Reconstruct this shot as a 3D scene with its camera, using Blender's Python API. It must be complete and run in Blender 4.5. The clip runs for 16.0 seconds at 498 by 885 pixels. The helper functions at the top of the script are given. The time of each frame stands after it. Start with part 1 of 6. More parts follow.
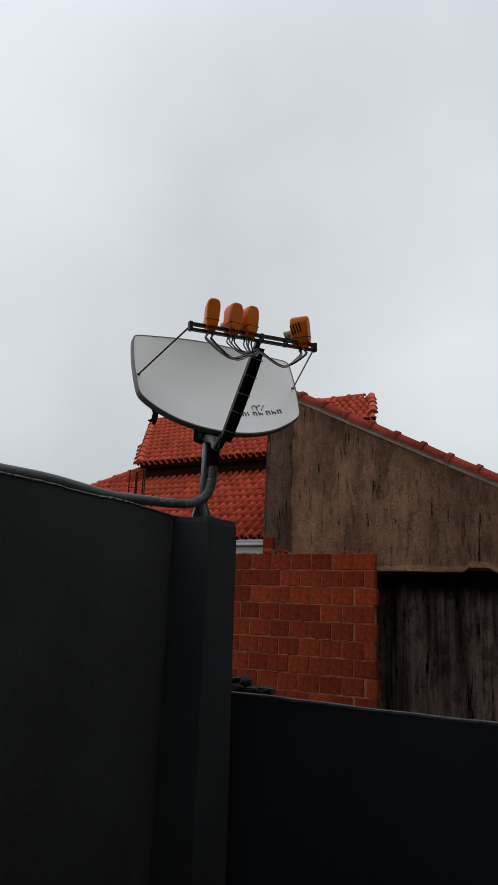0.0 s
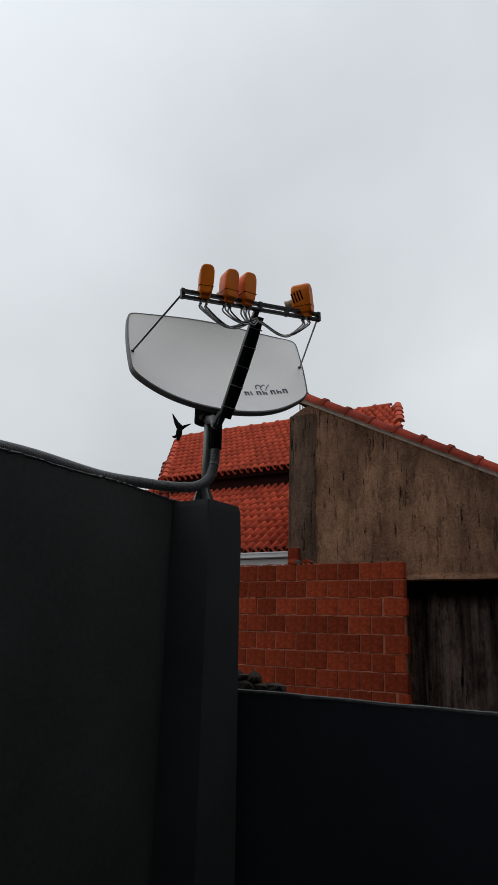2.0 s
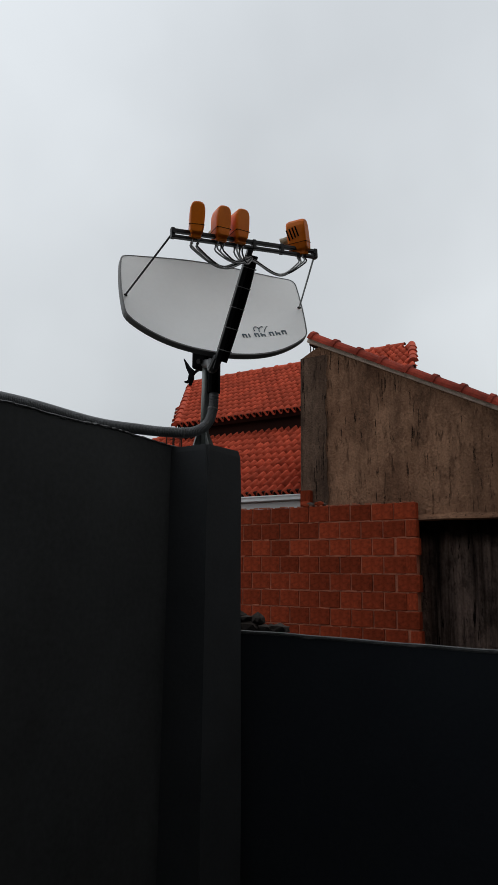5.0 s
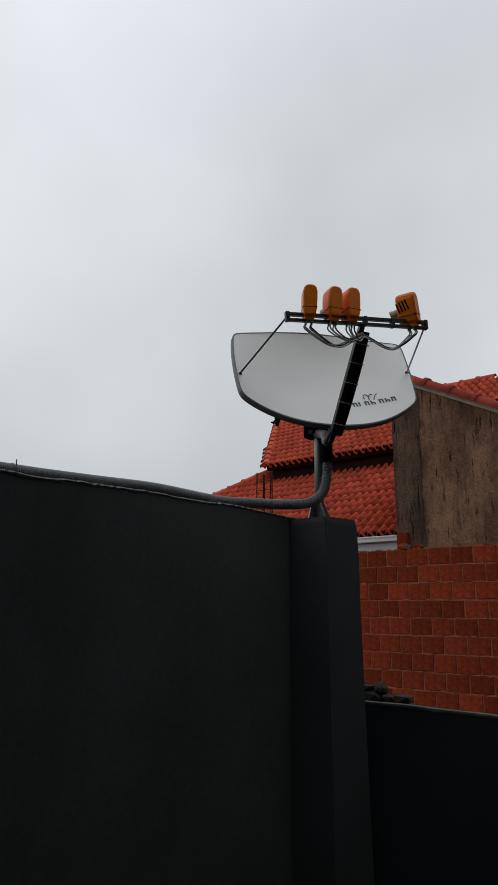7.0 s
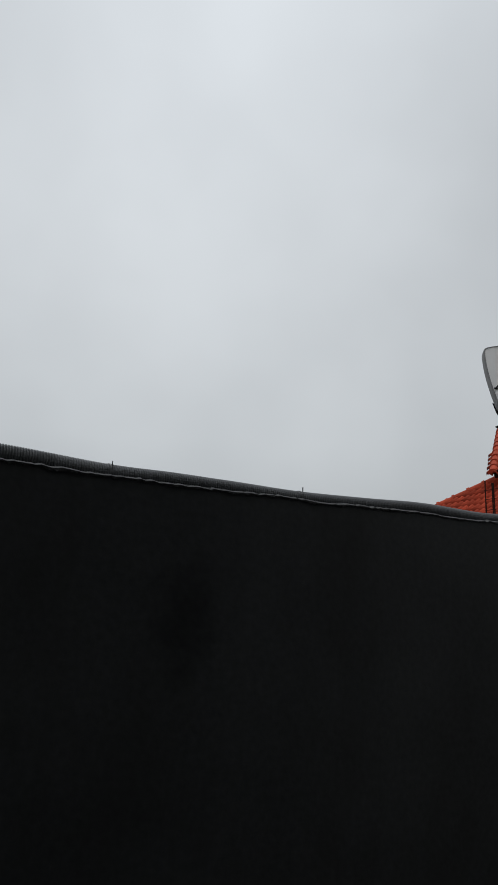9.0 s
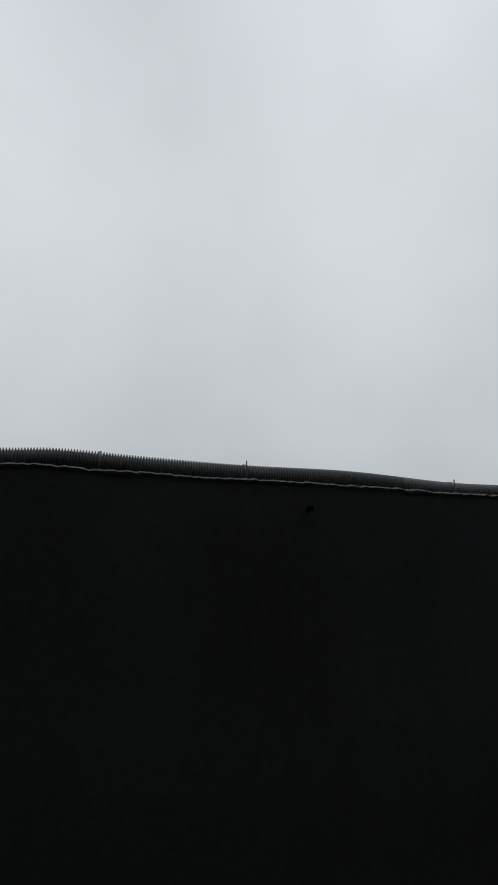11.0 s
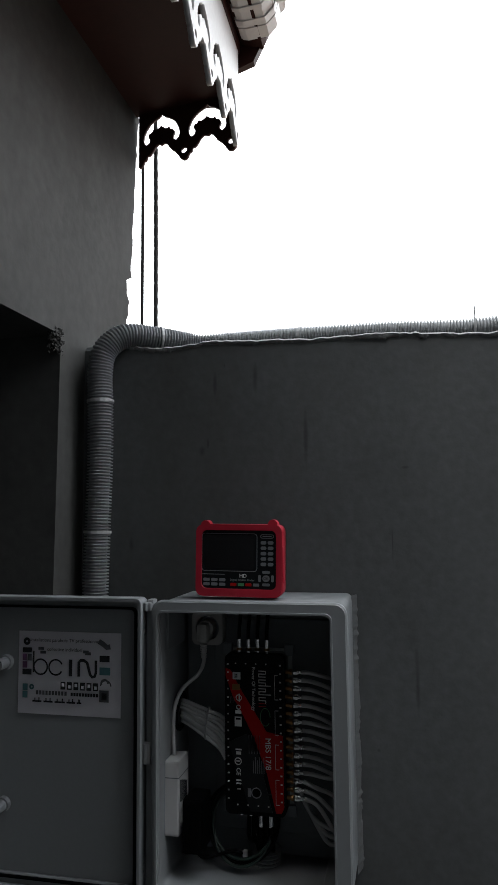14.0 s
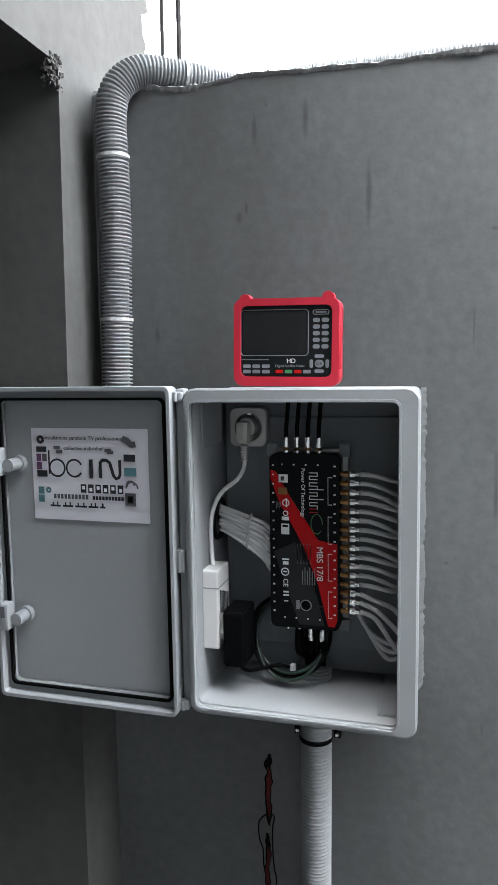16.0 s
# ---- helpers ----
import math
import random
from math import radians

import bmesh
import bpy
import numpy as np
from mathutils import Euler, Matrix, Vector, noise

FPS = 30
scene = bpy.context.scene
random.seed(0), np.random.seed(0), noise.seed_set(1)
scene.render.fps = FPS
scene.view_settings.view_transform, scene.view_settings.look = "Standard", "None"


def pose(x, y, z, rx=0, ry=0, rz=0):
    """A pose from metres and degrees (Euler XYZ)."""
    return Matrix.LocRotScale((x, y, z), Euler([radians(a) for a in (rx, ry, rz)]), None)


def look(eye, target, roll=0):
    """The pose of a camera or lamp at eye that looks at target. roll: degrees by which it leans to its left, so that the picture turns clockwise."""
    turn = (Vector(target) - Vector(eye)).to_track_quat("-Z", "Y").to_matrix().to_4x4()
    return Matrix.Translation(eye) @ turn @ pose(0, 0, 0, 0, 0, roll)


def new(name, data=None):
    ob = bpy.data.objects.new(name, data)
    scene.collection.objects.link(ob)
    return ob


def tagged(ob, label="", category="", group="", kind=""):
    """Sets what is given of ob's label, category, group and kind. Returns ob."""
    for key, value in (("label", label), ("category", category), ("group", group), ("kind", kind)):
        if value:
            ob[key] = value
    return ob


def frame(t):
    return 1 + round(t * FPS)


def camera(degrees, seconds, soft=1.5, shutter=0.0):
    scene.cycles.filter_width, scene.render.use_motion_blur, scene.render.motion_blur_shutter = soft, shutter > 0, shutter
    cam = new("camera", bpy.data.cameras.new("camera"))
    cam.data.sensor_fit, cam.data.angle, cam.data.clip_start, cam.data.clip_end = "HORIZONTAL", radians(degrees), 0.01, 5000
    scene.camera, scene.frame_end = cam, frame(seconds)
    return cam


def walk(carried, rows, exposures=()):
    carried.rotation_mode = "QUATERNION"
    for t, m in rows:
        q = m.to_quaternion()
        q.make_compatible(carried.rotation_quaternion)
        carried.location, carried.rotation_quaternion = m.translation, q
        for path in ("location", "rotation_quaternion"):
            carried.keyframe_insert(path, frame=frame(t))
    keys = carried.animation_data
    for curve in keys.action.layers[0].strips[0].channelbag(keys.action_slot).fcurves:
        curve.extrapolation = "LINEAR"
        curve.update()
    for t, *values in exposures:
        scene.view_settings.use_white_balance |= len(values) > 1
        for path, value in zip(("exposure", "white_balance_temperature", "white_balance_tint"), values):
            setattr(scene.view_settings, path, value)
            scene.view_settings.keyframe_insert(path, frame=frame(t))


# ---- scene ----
cam = camera(39.4, 16.0, soft=0.9)
PATH = [
    (0, (0.987, -1.916, 1.766), (2.692, -0.981, 2.232), 2.3),
    (0.5, (1.043, -1.922, 1.77), (2.733, -0.982, 2.283), 3.35),
    (1, (1.105, -1.93, 1.754), (2.734, -0.964, 2.397), 3.6),
    (1.5, (1.213, -1.92, 1.689), (2.874, -0.971, 2.271), 2.7),
    (2, (1.276, -1.912, 1.619), (2.922, -0.906, 2.147), 1.6),
    (2.5, (1.328, -1.917, 1.575), (2.99, -0.92, 2.067), -0.2),
    (3, (1.39, -1.925, 1.552), (3.039, -0.898, 2.026), -0.8),
    (3.2, (1.41, -1.937, 1.549), (3.085, -0.936, 1.988), 0.1),
    (5.3, (1.319, -1.962, 1.666), (2.971, -0.896, 2.035), 0.6),
    (5.5, (1.284, -1.961, 1.693), (2.941, -0.912, 2.086), 0.2),
    (6, (1.228, -1.957, 1.742), (2.846, -0.861, 2.167), -0.5),
    (6.5, (1.217, -1.93, 1.774), (2.78, -0.764, 2.213), 0.0),
    (7, (1.18, -1.894, 1.796), (2.68, -0.653, 2.253), -0.0),
    (7.5, (1.139, -1.865, 1.815), (2.562, -0.543, 2.29), 0.2),
    (8, (1.106, -1.833, 1.828), (2.413, -0.397, 2.303), 1.4),
    (8.2, (1.081, -1.825, 1.826), (2.334, -0.34, 2.3), 1.6),
    (10.3, (0.619, -1.897, 1.813), (1.357, -0.103, 2.3), -0.0),
    (10.5, (0.584, -1.888, 1.816), (1.262, -0.069, 2.299), 0.1),
    (11, (0.507, -1.838, 1.831), (1.003, 0.038, 2.317), 0.3),
    (11.2, (0.462, -1.825, 1.835), (0.911, 0.06, 2.33), 1.0),
    (11.5, (0.396, -1.814, 1.843), (0.752, 0.094, 2.326), 0.4),
    (12, (0.35, -1.766, 1.854), (0.544, 0.171, 2.314), -0.1),
    (12.5, (0.296, -1.784, 1.852), (0.277, 0.162, 2.314), -0.4),
    (13, (0.234, -1.782, 1.851), (-0.022, 0.152, 2.294), -0.5),
    (13.3, (0.187, -1.777, 1.842), (-0.179, 0.143, 2.263), -0.2),
    (13.5, (0.16, -1.76, 1.836), (-0.252, 0.156, 2.233), -0.4),
    (14, (0.125, -1.686, 1.788), (-0.311, 0.255, 1.992), -0.6),
    (14.5, (0.103, -1.626, 1.762), (-0.377, 0.313, 1.864), -0.9),
    (15, (0.078, -1.512, 1.72), (-0.434, 0.421, 1.682), -2.3),
    (15.5, (0.05, -1.47, 1.674), (-0.469, 0.454, 1.509), -1.6),
    (16, (0.037, -1.417, 1.643), (-0.502, 0.496, 1.425), -0.9),
]
EXPO = [(0, 0.0), (5.5, -0.05), (7, -0.08), (8, -0.18), (10.5, -0.28), (12.5, -0.25), (13.0, 0.12), (13.5, 1.85), (14.0, 3.1), (14.5, 3.85), (15.0, 4.6), (15.5, 5.35), (16, 5.8)]
walk(cam, [(t, look(eye, target, roll)) for t, eye, target, roll in PATH], EXPO)

# ---- world, sun, exposure ----
world = bpy.data.worlds.new("overcast_sky")
scene.world = world
world.use_nodes = True
wn, wl = world.node_tree.nodes, world.node_tree.links
wn.clear()
w_out = wn.new("ShaderNodeOutputWorld")
w_bg = wn.new("ShaderNodeBackground")
w_sky = wn.new("ShaderNodeTexSky")
w_sky.sky_type = "NISHITA"
w_sky.sun_disc = False
w_sky.sun_elevation = radians(48)
w_sky.sun_rotation = radians(200)
w_co = wn.new("ShaderNodeTexCoord")
w_sep = wn.new("ShaderNodeSeparateXYZ")
w_grad = wn.new("ShaderNodeValToRGB")
w_grad.color_ramp.elements[0].position = 0.0
w_grad.color_ramp.elements[0].color = (0.44, 0.446, 0.447, 1)
w_grad.color_ramp.elements[1].position = 0.75
w_grad.color_ramp.elements[1].color = (0.765, 0.807, 0.842, 1)
w_mid = w_grad.color_ramp.elements.new(0.24)
w_mid.color = (0.620, 0.645, 0.655, 1)
w_noise = wn.new("ShaderNodeTexNoise")
w_noise.inputs["Scale"].default_value = 1.9
w_noise.inputs["Detail"].default_value = 4
w_noise.inputs["Roughness"].default_value = 0.45
w_cl = wn.new("ShaderNodeMapRange")
w_cl.inputs["From Min"].default_value = 0.3
w_cl.inputs["From Max"].default_value = 0.7
w_cl.inputs["To Min"].default_value = 0.84
w_cl.inputs["To Max"].default_value = 1.12
w_mul = wn.new("ShaderNodeVectorMath")
w_mul.operation = "SCALE"
w_skys = wn.new("ShaderNodeVectorMath")
w_skys.operation = "SCALE"
w_skys.inputs["Scale"].default_value = 0.012
w_add = wn.new("ShaderNodeVectorMath")
w_add.operation = "ADD"
wl.new(w_co.outputs["Generated"], w_sep.inputs[0])
wl.new(w_sep.outputs["Z"], w_grad.inputs[0])
wl.new(w_co.outputs["Generated"], w_noise.inputs["Vector"])
wl.new(w_noise.outputs[0], w_cl.inputs["Value"])
wl.new(w_grad.outputs[0], w_mul.inputs[0])
wl.new(w_cl.outputs[0], w_mul.inputs["Scale"])
wl.new(w_sky.outputs[0], w_skys.inputs[0])
wl.new(w_mul.outputs[0], w_add.inputs[0])
wl.new(w_skys.outputs[0], w_add.inputs[1])
wl.new(w_add.outputs[0], w_bg.inputs["Color"])
w_bg.inputs["Strength"].default_value = 1.0
wl.new(w_bg.outputs[0], w_out.inputs["Surface"])

sun = bpy.data.lights.new("sun", "SUN")
sun.energy = 0.5
sun.angle = radians(40)
sun.color = (1.0, 0.97, 0.93)
sun_ob = new("sun", sun)
sun_ob.matrix_world = look((2, -6, 12), (3, 0, 2))


# ---- materials ----
def mat(name, col, rough=0.7, metal=0.0, var=0.25, scale=6.0, fine=60.0, bump=0.15, dist=0.004, dirt=None, dirt_amt=0.0, streak=0.0, rand=0.0, coat=0.0, spec=None, coords="Object"):
    m = bpy.data.materials.new(name)
    m.use_nodes = True
    n, l = m.node_tree.nodes, m.node_tree.links
    b = n["Principled BSDF"]
    b.inputs["Roughness"].default_value = rough
    b.inputs["Metallic"].default_value = metal
    if spec is not None:
        b.inputs["Specular IOR Level"].default_value = spec
    if coat:
        b.inputs["Coat Weight"].default_value = coat
    tc = n.new("ShaderNodeTexCoord")
    big = n.new("ShaderNodeTexNoise")
    big.inputs["Scale"].default_value = scale
    big.inputs["Detail"].default_value = 5
    l.new(tc.outputs[coords], big.inputs["Vector"])
    small = n.new("ShaderNodeTexNoise")
    small.inputs["Scale"].default_value = fine
    small.inputs["Detail"].default_value = 4
    l.new(tc.outputs[coords], small.inputs["Vector"])
    mix = n.new("ShaderNodeMath")
    mix.operation = "MULTIPLY_ADD"
    mix.inputs[1].default_value = 0.35
    l.new(small.outputs[0], mix.inputs[0])
    half = n.new("ShaderNodeMath")
    half.operation = "MULTIPLY"
    half.inputs[1].default_value = 0.65
    l.new(big.outputs[0], half.inputs[0])
    l.new(half.outputs[0], mix.inputs[2])
    ramp = n.new("ShaderNodeValToRGB")
    r0, r1 = ramp.color_ramp.elements
    r0.position, r1.position = 0.3, 0.7
    r0.color = (*[c * (1 - var) for c in col], 1)
    r1.color = (*[min(1, c * (1 + var)) for c in col], 1)
    l.new(mix.outputs[0], ramp.inputs[0])
    out = ramp.outputs[0]
    if dirt is not None:
        dn = n.new("ShaderNodeTexNoise")
        dn.inputs["Scale"].default_value = scale * 0.7
        dn.inputs["Detail"].default_value = 8
        dn.inputs["Roughness"].default_value = 0.7
        mp = n.new("ShaderNodeMapping")
        mp.inputs["Scale"].default_value = (1, 1, 1 - streak)
        mp.inputs["Location"].default_value = (3.1, 1.7, 0.4)
        l.new(tc.outputs[coords], mp.inputs["Vector"])
        l.new(mp.outputs[0], dn.inputs["Vector"])
        dr = n.new("ShaderNodeMapRange")
        dr.inputs["From Min"].default_value = 0.48
        dr.inputs["From Max"].default_value = 0.68
        dr.inputs["To Max"].default_value = dirt_amt
        l.new(dn.outputs[0], dr.inputs["Value"])
        dm = n.new("ShaderNodeMix")
        dm.data_type = "RGBA"
        dm.inputs[7].default_value = (*dirt, 1)
        l.new(dr.outputs[0], dm.inputs[0])
        l.new(out, dm.inputs[6])
        out = dm.outputs[2]
    if rand:
        oi = n.new("ShaderNodeObjectInfo")
        hv = n.new("ShaderNodeHueSaturation")
        mr = n.new("ShaderNodeMapRange")
        mr.inputs["To Min"].default_value = 1 - rand
        mr.inputs["To Max"].default_value = 1 + rand
        l.new(oi.outputs["Random"], mr.inputs["Value"])
        l.new(mr.outputs[0], hv.inputs["Value"])
        l.new(out, hv.inputs["Color"])
        out = hv.outputs[0]
    l.new(out, b.inputs["Base Color"])
    if bump:
        bp = n.new("ShaderNodeBump")
        bp.inputs["Strength"].default_value = bump
        bp.inputs["Distance"].default_value = dist
        l.new(mix.outputs[0], bp.inputs["Height"])
        l.new(bp.outputs[0], b.inputs["Normal"])
    return m


M_WALL = mat("grey_painted_plaster", (0.072, 0.075, 0.076), 0.86, var=0.28, scale=1.7, fine=44, bump=0.34, dist=0.006, dirt=(0.052, 0.051, 0.048), dirt_amt=0.7, streak=0.6, spec=0.12)


def add_scuffs(m, spots, tone):
    """Dark trowel and damp marks at fixed places on the plaster: centre, half-width and half-height in metres."""
    n, l = m.node_tree.nodes, m.node_tree.links
    b = n["Principled BSDF"]
    src = b.inputs["Base Color"].links[0].from_socket
    tc = n.new("ShaderNodeTexCoord")
    wob = n.new("ShaderNodeTexNoise")
    wob.inputs["Scale"].default_value = 14
    l.new(tc.outputs["Object"], wob.inputs["Vector"])
    last = None
    for x, z, w, h in spots:
        mp = n.new("ShaderNodeMapping")
        mp.vector_type = "POINT"
        mp.inputs["Location"].default_value = (-x / w, 0, -z / h)
        mp.inputs["Scale"].default_value = (1 / w, 0, 1 / h)
        l.new(tc.outputs["Object"], mp.inputs["Vector"])
        ln = n.new("ShaderNodeVectorMath")
        ln.operation = "LENGTH"
        l.new(mp.outputs[0], ln.inputs[0])
        ad = n.new("ShaderNodeMath")
        ad.operation = "ADD"
        l.new(ln.outputs["Value"], ad.inputs[0])
        l.new(wob.outputs[0], ad.inputs[1])
        mr = n.new("ShaderNodeMapRange")
        mr.inputs["From Min"].default_value = 0.6
        mr.inputs["From Max"].default_value = 1.25
        mr.inputs["To Min"].default_value = 0.55
        mr.inputs["To Max"].default_value = 0.0
        l.new(ad.outputs[0], mr.inputs["Value"])
        if last is None:
            last = mr.outputs[0]
        else:
            mx = n.new("ShaderNodeMath")
            mx.operation = "MAXIMUM"
            l.new(last, mx.inputs[0])
            l.new(mr.outputs[0], mx.inputs[1])
            last = mx.outputs[0]
    mix = n.new("ShaderNodeMix")
    mix.data_type = "RGBA"
    mix.inputs[7].default_value = (*tone, 1)
    l.new(last, mix.inputs[0])
    l.new(src, mix.inputs[6])
    l.new(mix.outputs[2], b.inputs["Base Color"])


add_scuffs(M_WALL, [(-0.111, 1.98, 0.008, 0.11), (-0.236, 2.13, 0.009, 0.06), (-0.341, 2.12, 0.007, 0.045), (-0.376, 1.945, 0.012, 0.020), (-0.565, 1.715, 0.010, 0.030), (-0.36, 1.965, 0.005, 0.018), (-0.316, 2.165, 0.004, 0.010), (0.125, 1.894, 0.016, 0.006), (0.09, 1.72, 0.003, 0.06), (0.137, 1.39, 0.008, 0.12), (0.045, 1.244, 0.008, 0.008), (-0.67, 1.72, 0.008, 0.05), (0.12, 0.9, 0.006, 0.03), (1.9, 1.8, 0.2, 0.3)], (0.028, 0.029, 0.030))

# House render; weaker light on the west wall is put into its dark base.
M_RENDER_SHADED = mat("shaded_cement_render", (0.043, 0.0425, 0.041), 0.9, var=0.32, scale=2.2, fine=34, bump=0.3, dist=0.006, dirt=(0.026, 0.025, 0.024), dirt_amt=0.6, streak=0.5, spec=0.08)
M_PILLAR = mat("grey_pillar_paint", (0.062, 0.065, 0.068), 0.85, var=0.14, scale=3, fine=60, bump=0.35, dist=0.006, spec=0.12)
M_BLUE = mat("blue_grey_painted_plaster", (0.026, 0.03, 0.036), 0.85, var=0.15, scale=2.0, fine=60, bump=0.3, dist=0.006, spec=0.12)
M_RAW = mat("rough_cement_edge", (0.15, 0.15, 0.15), 0.95, var=0.35, scale=20, fine=120, bump=0.8, dist=0.01, spec=0.10)
M_FLOOR = mat("concrete_floor", (0.07, 0.07, 0.069), 0.8, var=0.2, scale=1.5, fine=40, bump=0.2, spec=0.15)
M_GROUND = mat("bare_ground", (0.12, 0.10, 0.08), 0.95, var=0.3, scale=0.3, fine=4, bump=0.4, dist=0.05, spec=0.10)


def weathered(name, base, pale, dark, streak, pit, rough=0.95, bscale=1.1, bstretch=1.0):
    """Old render: blotches, upright damp streaks, pits and cracks."""
    m = bpy.data.materials.new(name)
    m.use_nodes = True
    n, l = m.node_tree.nodes, m.node_tree.links
    b = n["Principled BSDF"]
    b.inputs["Roughness"].default_value = rough
    b.inputs["Specular IOR Level"].default_value = 0.08
    tc = n.new("ShaderNodeTexCoord")

    def field(scale, stretch, detail, lo, hi, seed, roughness=0.6):
        mp = n.new("ShaderNodeMapping")
        mp.inputs["Scale"].default_value = (1, 1, stretch)
        mp.inputs["Location"].default_value = (seed, seed * 1.3, seed * 0.7)
        t = n.new("ShaderNodeTexNoise")
        t.inputs["Scale"].default_value = scale
        t.inputs["Detail"].default_value = detail
        t.inputs["Roughness"].default_value = roughness
        r = n.new("ShaderNodeMapRange")
        r.inputs["From Min"].default_value = lo
        r.inputs["From Max"].default_value = hi
        l.new(tc.outputs["Object"], mp.inputs["Vector"])
        l.new(mp.outputs[0], t.inputs["Vector"])
        l.new(t.outputs[0], r.inputs["Value"])
        return r.outputs[0]

    def mixed(fac, a, colour, amount):
        g = n.new("ShaderNodeMath")
        g.operation = "MULTIPLY"
        g.inputs[1].default_value = amount
        l.new(fac, g.inputs[0])
        mx = n.new("ShaderNodeMix")
        mx.data_type = "RGBA"
        mx.inputs[7].default_value = (*colour, 1)
        l.new(g.outputs[0], mx.inputs[0])
        if isinstance(a, tuple):
            mx.inputs[6].default_value = (*a, 1)
        else:
            l.new(a, mx.inputs[6])
        return mx.outputs[2]

    blotch = field(bscale, bstretch, 7, 0.35, 0.65, 1.0, 0.65)
    damp = field(2.2, 0.14, 8, 0.48, 0.68, 4.0, 0.72)
    fleck = field(13.0, 0.17, 7, 0.585, 0.645, 7.0, 0.72)
    grain = field(38, 0.7, 5, 0.35, 0.7, 9.0)
    crust = field(5.0, 0.7, 9, 0.50, 0.60, 12.0, 0.75)
    crack = field(15.0, 0.11, 9, 0.585, 0.605, 15.0, 0.80)
    c = mixed(blotch, base, pale, 1.0)
    c = mixed(crust, c, base, 0.55)
    c = mixed(field(3.2, 0.45, 9, 0.50, 0.66, 21.0, 0.72), c, dark, 0.5)
    c = mixed(grain, c, dark, 0.30)
    c = mixed(damp, c, dark, streak)
    c = mixed(fleck, c, tuple(v * 0.6 for v in dark), pit * 0.55)
    c = mixed(crack, c, tuple(v * 0.3 for v in dark), pit)
    l.new(c, b.inputs["Base Color"])
    ht = n.new("ShaderNodeMath")
    ht.operation = "MULTIPLY_ADD"
    ht.inputs[1].default_value = -1.2
    l.new(fleck, ht.inputs[0])
    l.new(grain, ht.inputs[2])
    bp = n.new("ShaderNodeBump")
    bp.inputs["Strength"].default_value = 0.8
    bp.inputs["Distance"].default_value = 0.02
    l.new(ht.outputs[0], bp.inputs["Height"])
    l.new(bp.outputs[0], b.inputs["Normal"])
    return m


M_GABLE = weathered("weathered_render", (0.215, 0.112, 0.068), (0.45, 0.250, 0.155), (0.036, 0.020, 0.014), 0.50, 1.0)
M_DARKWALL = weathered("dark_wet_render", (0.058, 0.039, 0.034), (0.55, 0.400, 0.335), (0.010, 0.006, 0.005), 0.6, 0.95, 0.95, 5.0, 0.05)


def add_dark_band(m, level, fade, wander, tone):
    """Darkens the colour above a level, with a wandering lower edge."""
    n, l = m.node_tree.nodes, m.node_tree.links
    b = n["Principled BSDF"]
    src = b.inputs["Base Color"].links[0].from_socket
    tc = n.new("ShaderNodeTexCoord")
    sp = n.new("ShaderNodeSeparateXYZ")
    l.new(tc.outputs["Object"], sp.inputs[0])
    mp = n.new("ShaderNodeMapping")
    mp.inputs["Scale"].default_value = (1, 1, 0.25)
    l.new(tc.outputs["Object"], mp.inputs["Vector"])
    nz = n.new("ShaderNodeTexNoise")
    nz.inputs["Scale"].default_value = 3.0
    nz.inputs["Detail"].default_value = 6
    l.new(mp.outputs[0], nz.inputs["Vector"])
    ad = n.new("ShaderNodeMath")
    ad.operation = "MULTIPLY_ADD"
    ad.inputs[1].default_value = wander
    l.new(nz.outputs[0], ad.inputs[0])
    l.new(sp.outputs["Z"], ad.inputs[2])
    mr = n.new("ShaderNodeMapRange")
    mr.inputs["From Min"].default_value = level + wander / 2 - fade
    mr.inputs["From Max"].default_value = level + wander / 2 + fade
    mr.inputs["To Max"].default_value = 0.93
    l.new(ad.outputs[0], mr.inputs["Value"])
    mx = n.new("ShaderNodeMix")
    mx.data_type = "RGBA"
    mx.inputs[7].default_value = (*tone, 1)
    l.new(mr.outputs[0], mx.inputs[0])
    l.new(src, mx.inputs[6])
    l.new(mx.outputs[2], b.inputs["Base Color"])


add_dark_band(M_DARKWALL, 2.04, 0.10, 0.45, (0.006, 0.004, 0.0035))
M_CORNER = weathered("dark_corner_render", (0.120, 0.074, 0.052), (0.24, 0.155, 0.11), (0.025, 0.016, 0.013), 0.85, 0.95, 0.95, 3.0, 0.2)
M_ROD = mat("dark_steel_rod", (0.020, 0.018, 0.018), 0.8, var=0.3, scale=20, fine=120, bump=0.4, spec=0.1)
# Cream plastic, darkened too for the shade deep in the enclosure.
M_PLATE = mat("shaded_cream_plastic", (0.30, 0.29, 0.275), 0.45, var=0.03, bump=0)
M_BRICK = mat("red_hollow_brick", (0.265, 0.043, 0.017), 0.9, var=0.34, scale=5.0, fine=60, bump=0.8, dist=0.010, dirt=(0.075, 0.013, 0.007), dirt_amt=0.55, rand=0.30, spec=0.06, coords="Generated")
M_MORTAR = mat("mortar", (0.36, 0.125, 0.075), 0.95, var=0.45, scale=6, fine=50, bump=0.8, dist=0.010, spec=0.08)
M_TILE = mat("red_roof_tile", (0.47, 0.074, 0.036), 0.75, var=0.30, scale=3, fine=30, bump=0.25, dist=0.004, dirt=(0.18, 0.032, 0.018), dirt_amt=0.5, rand=0.22, spec=0.16)
# Deck set near black: the shade under the eaves is put into its colour.
M_TILE_UNDER = mat("roof_deck", (0.022, 0.008, 0.006), 0.9, var=0.2, spec=0.08)
M_CONDUIT = mat("grey_pvc_conduit", (0.190, 0.195, 0.202), 0.5, var=0.08, scale=8, fine=80, bump=0.05)
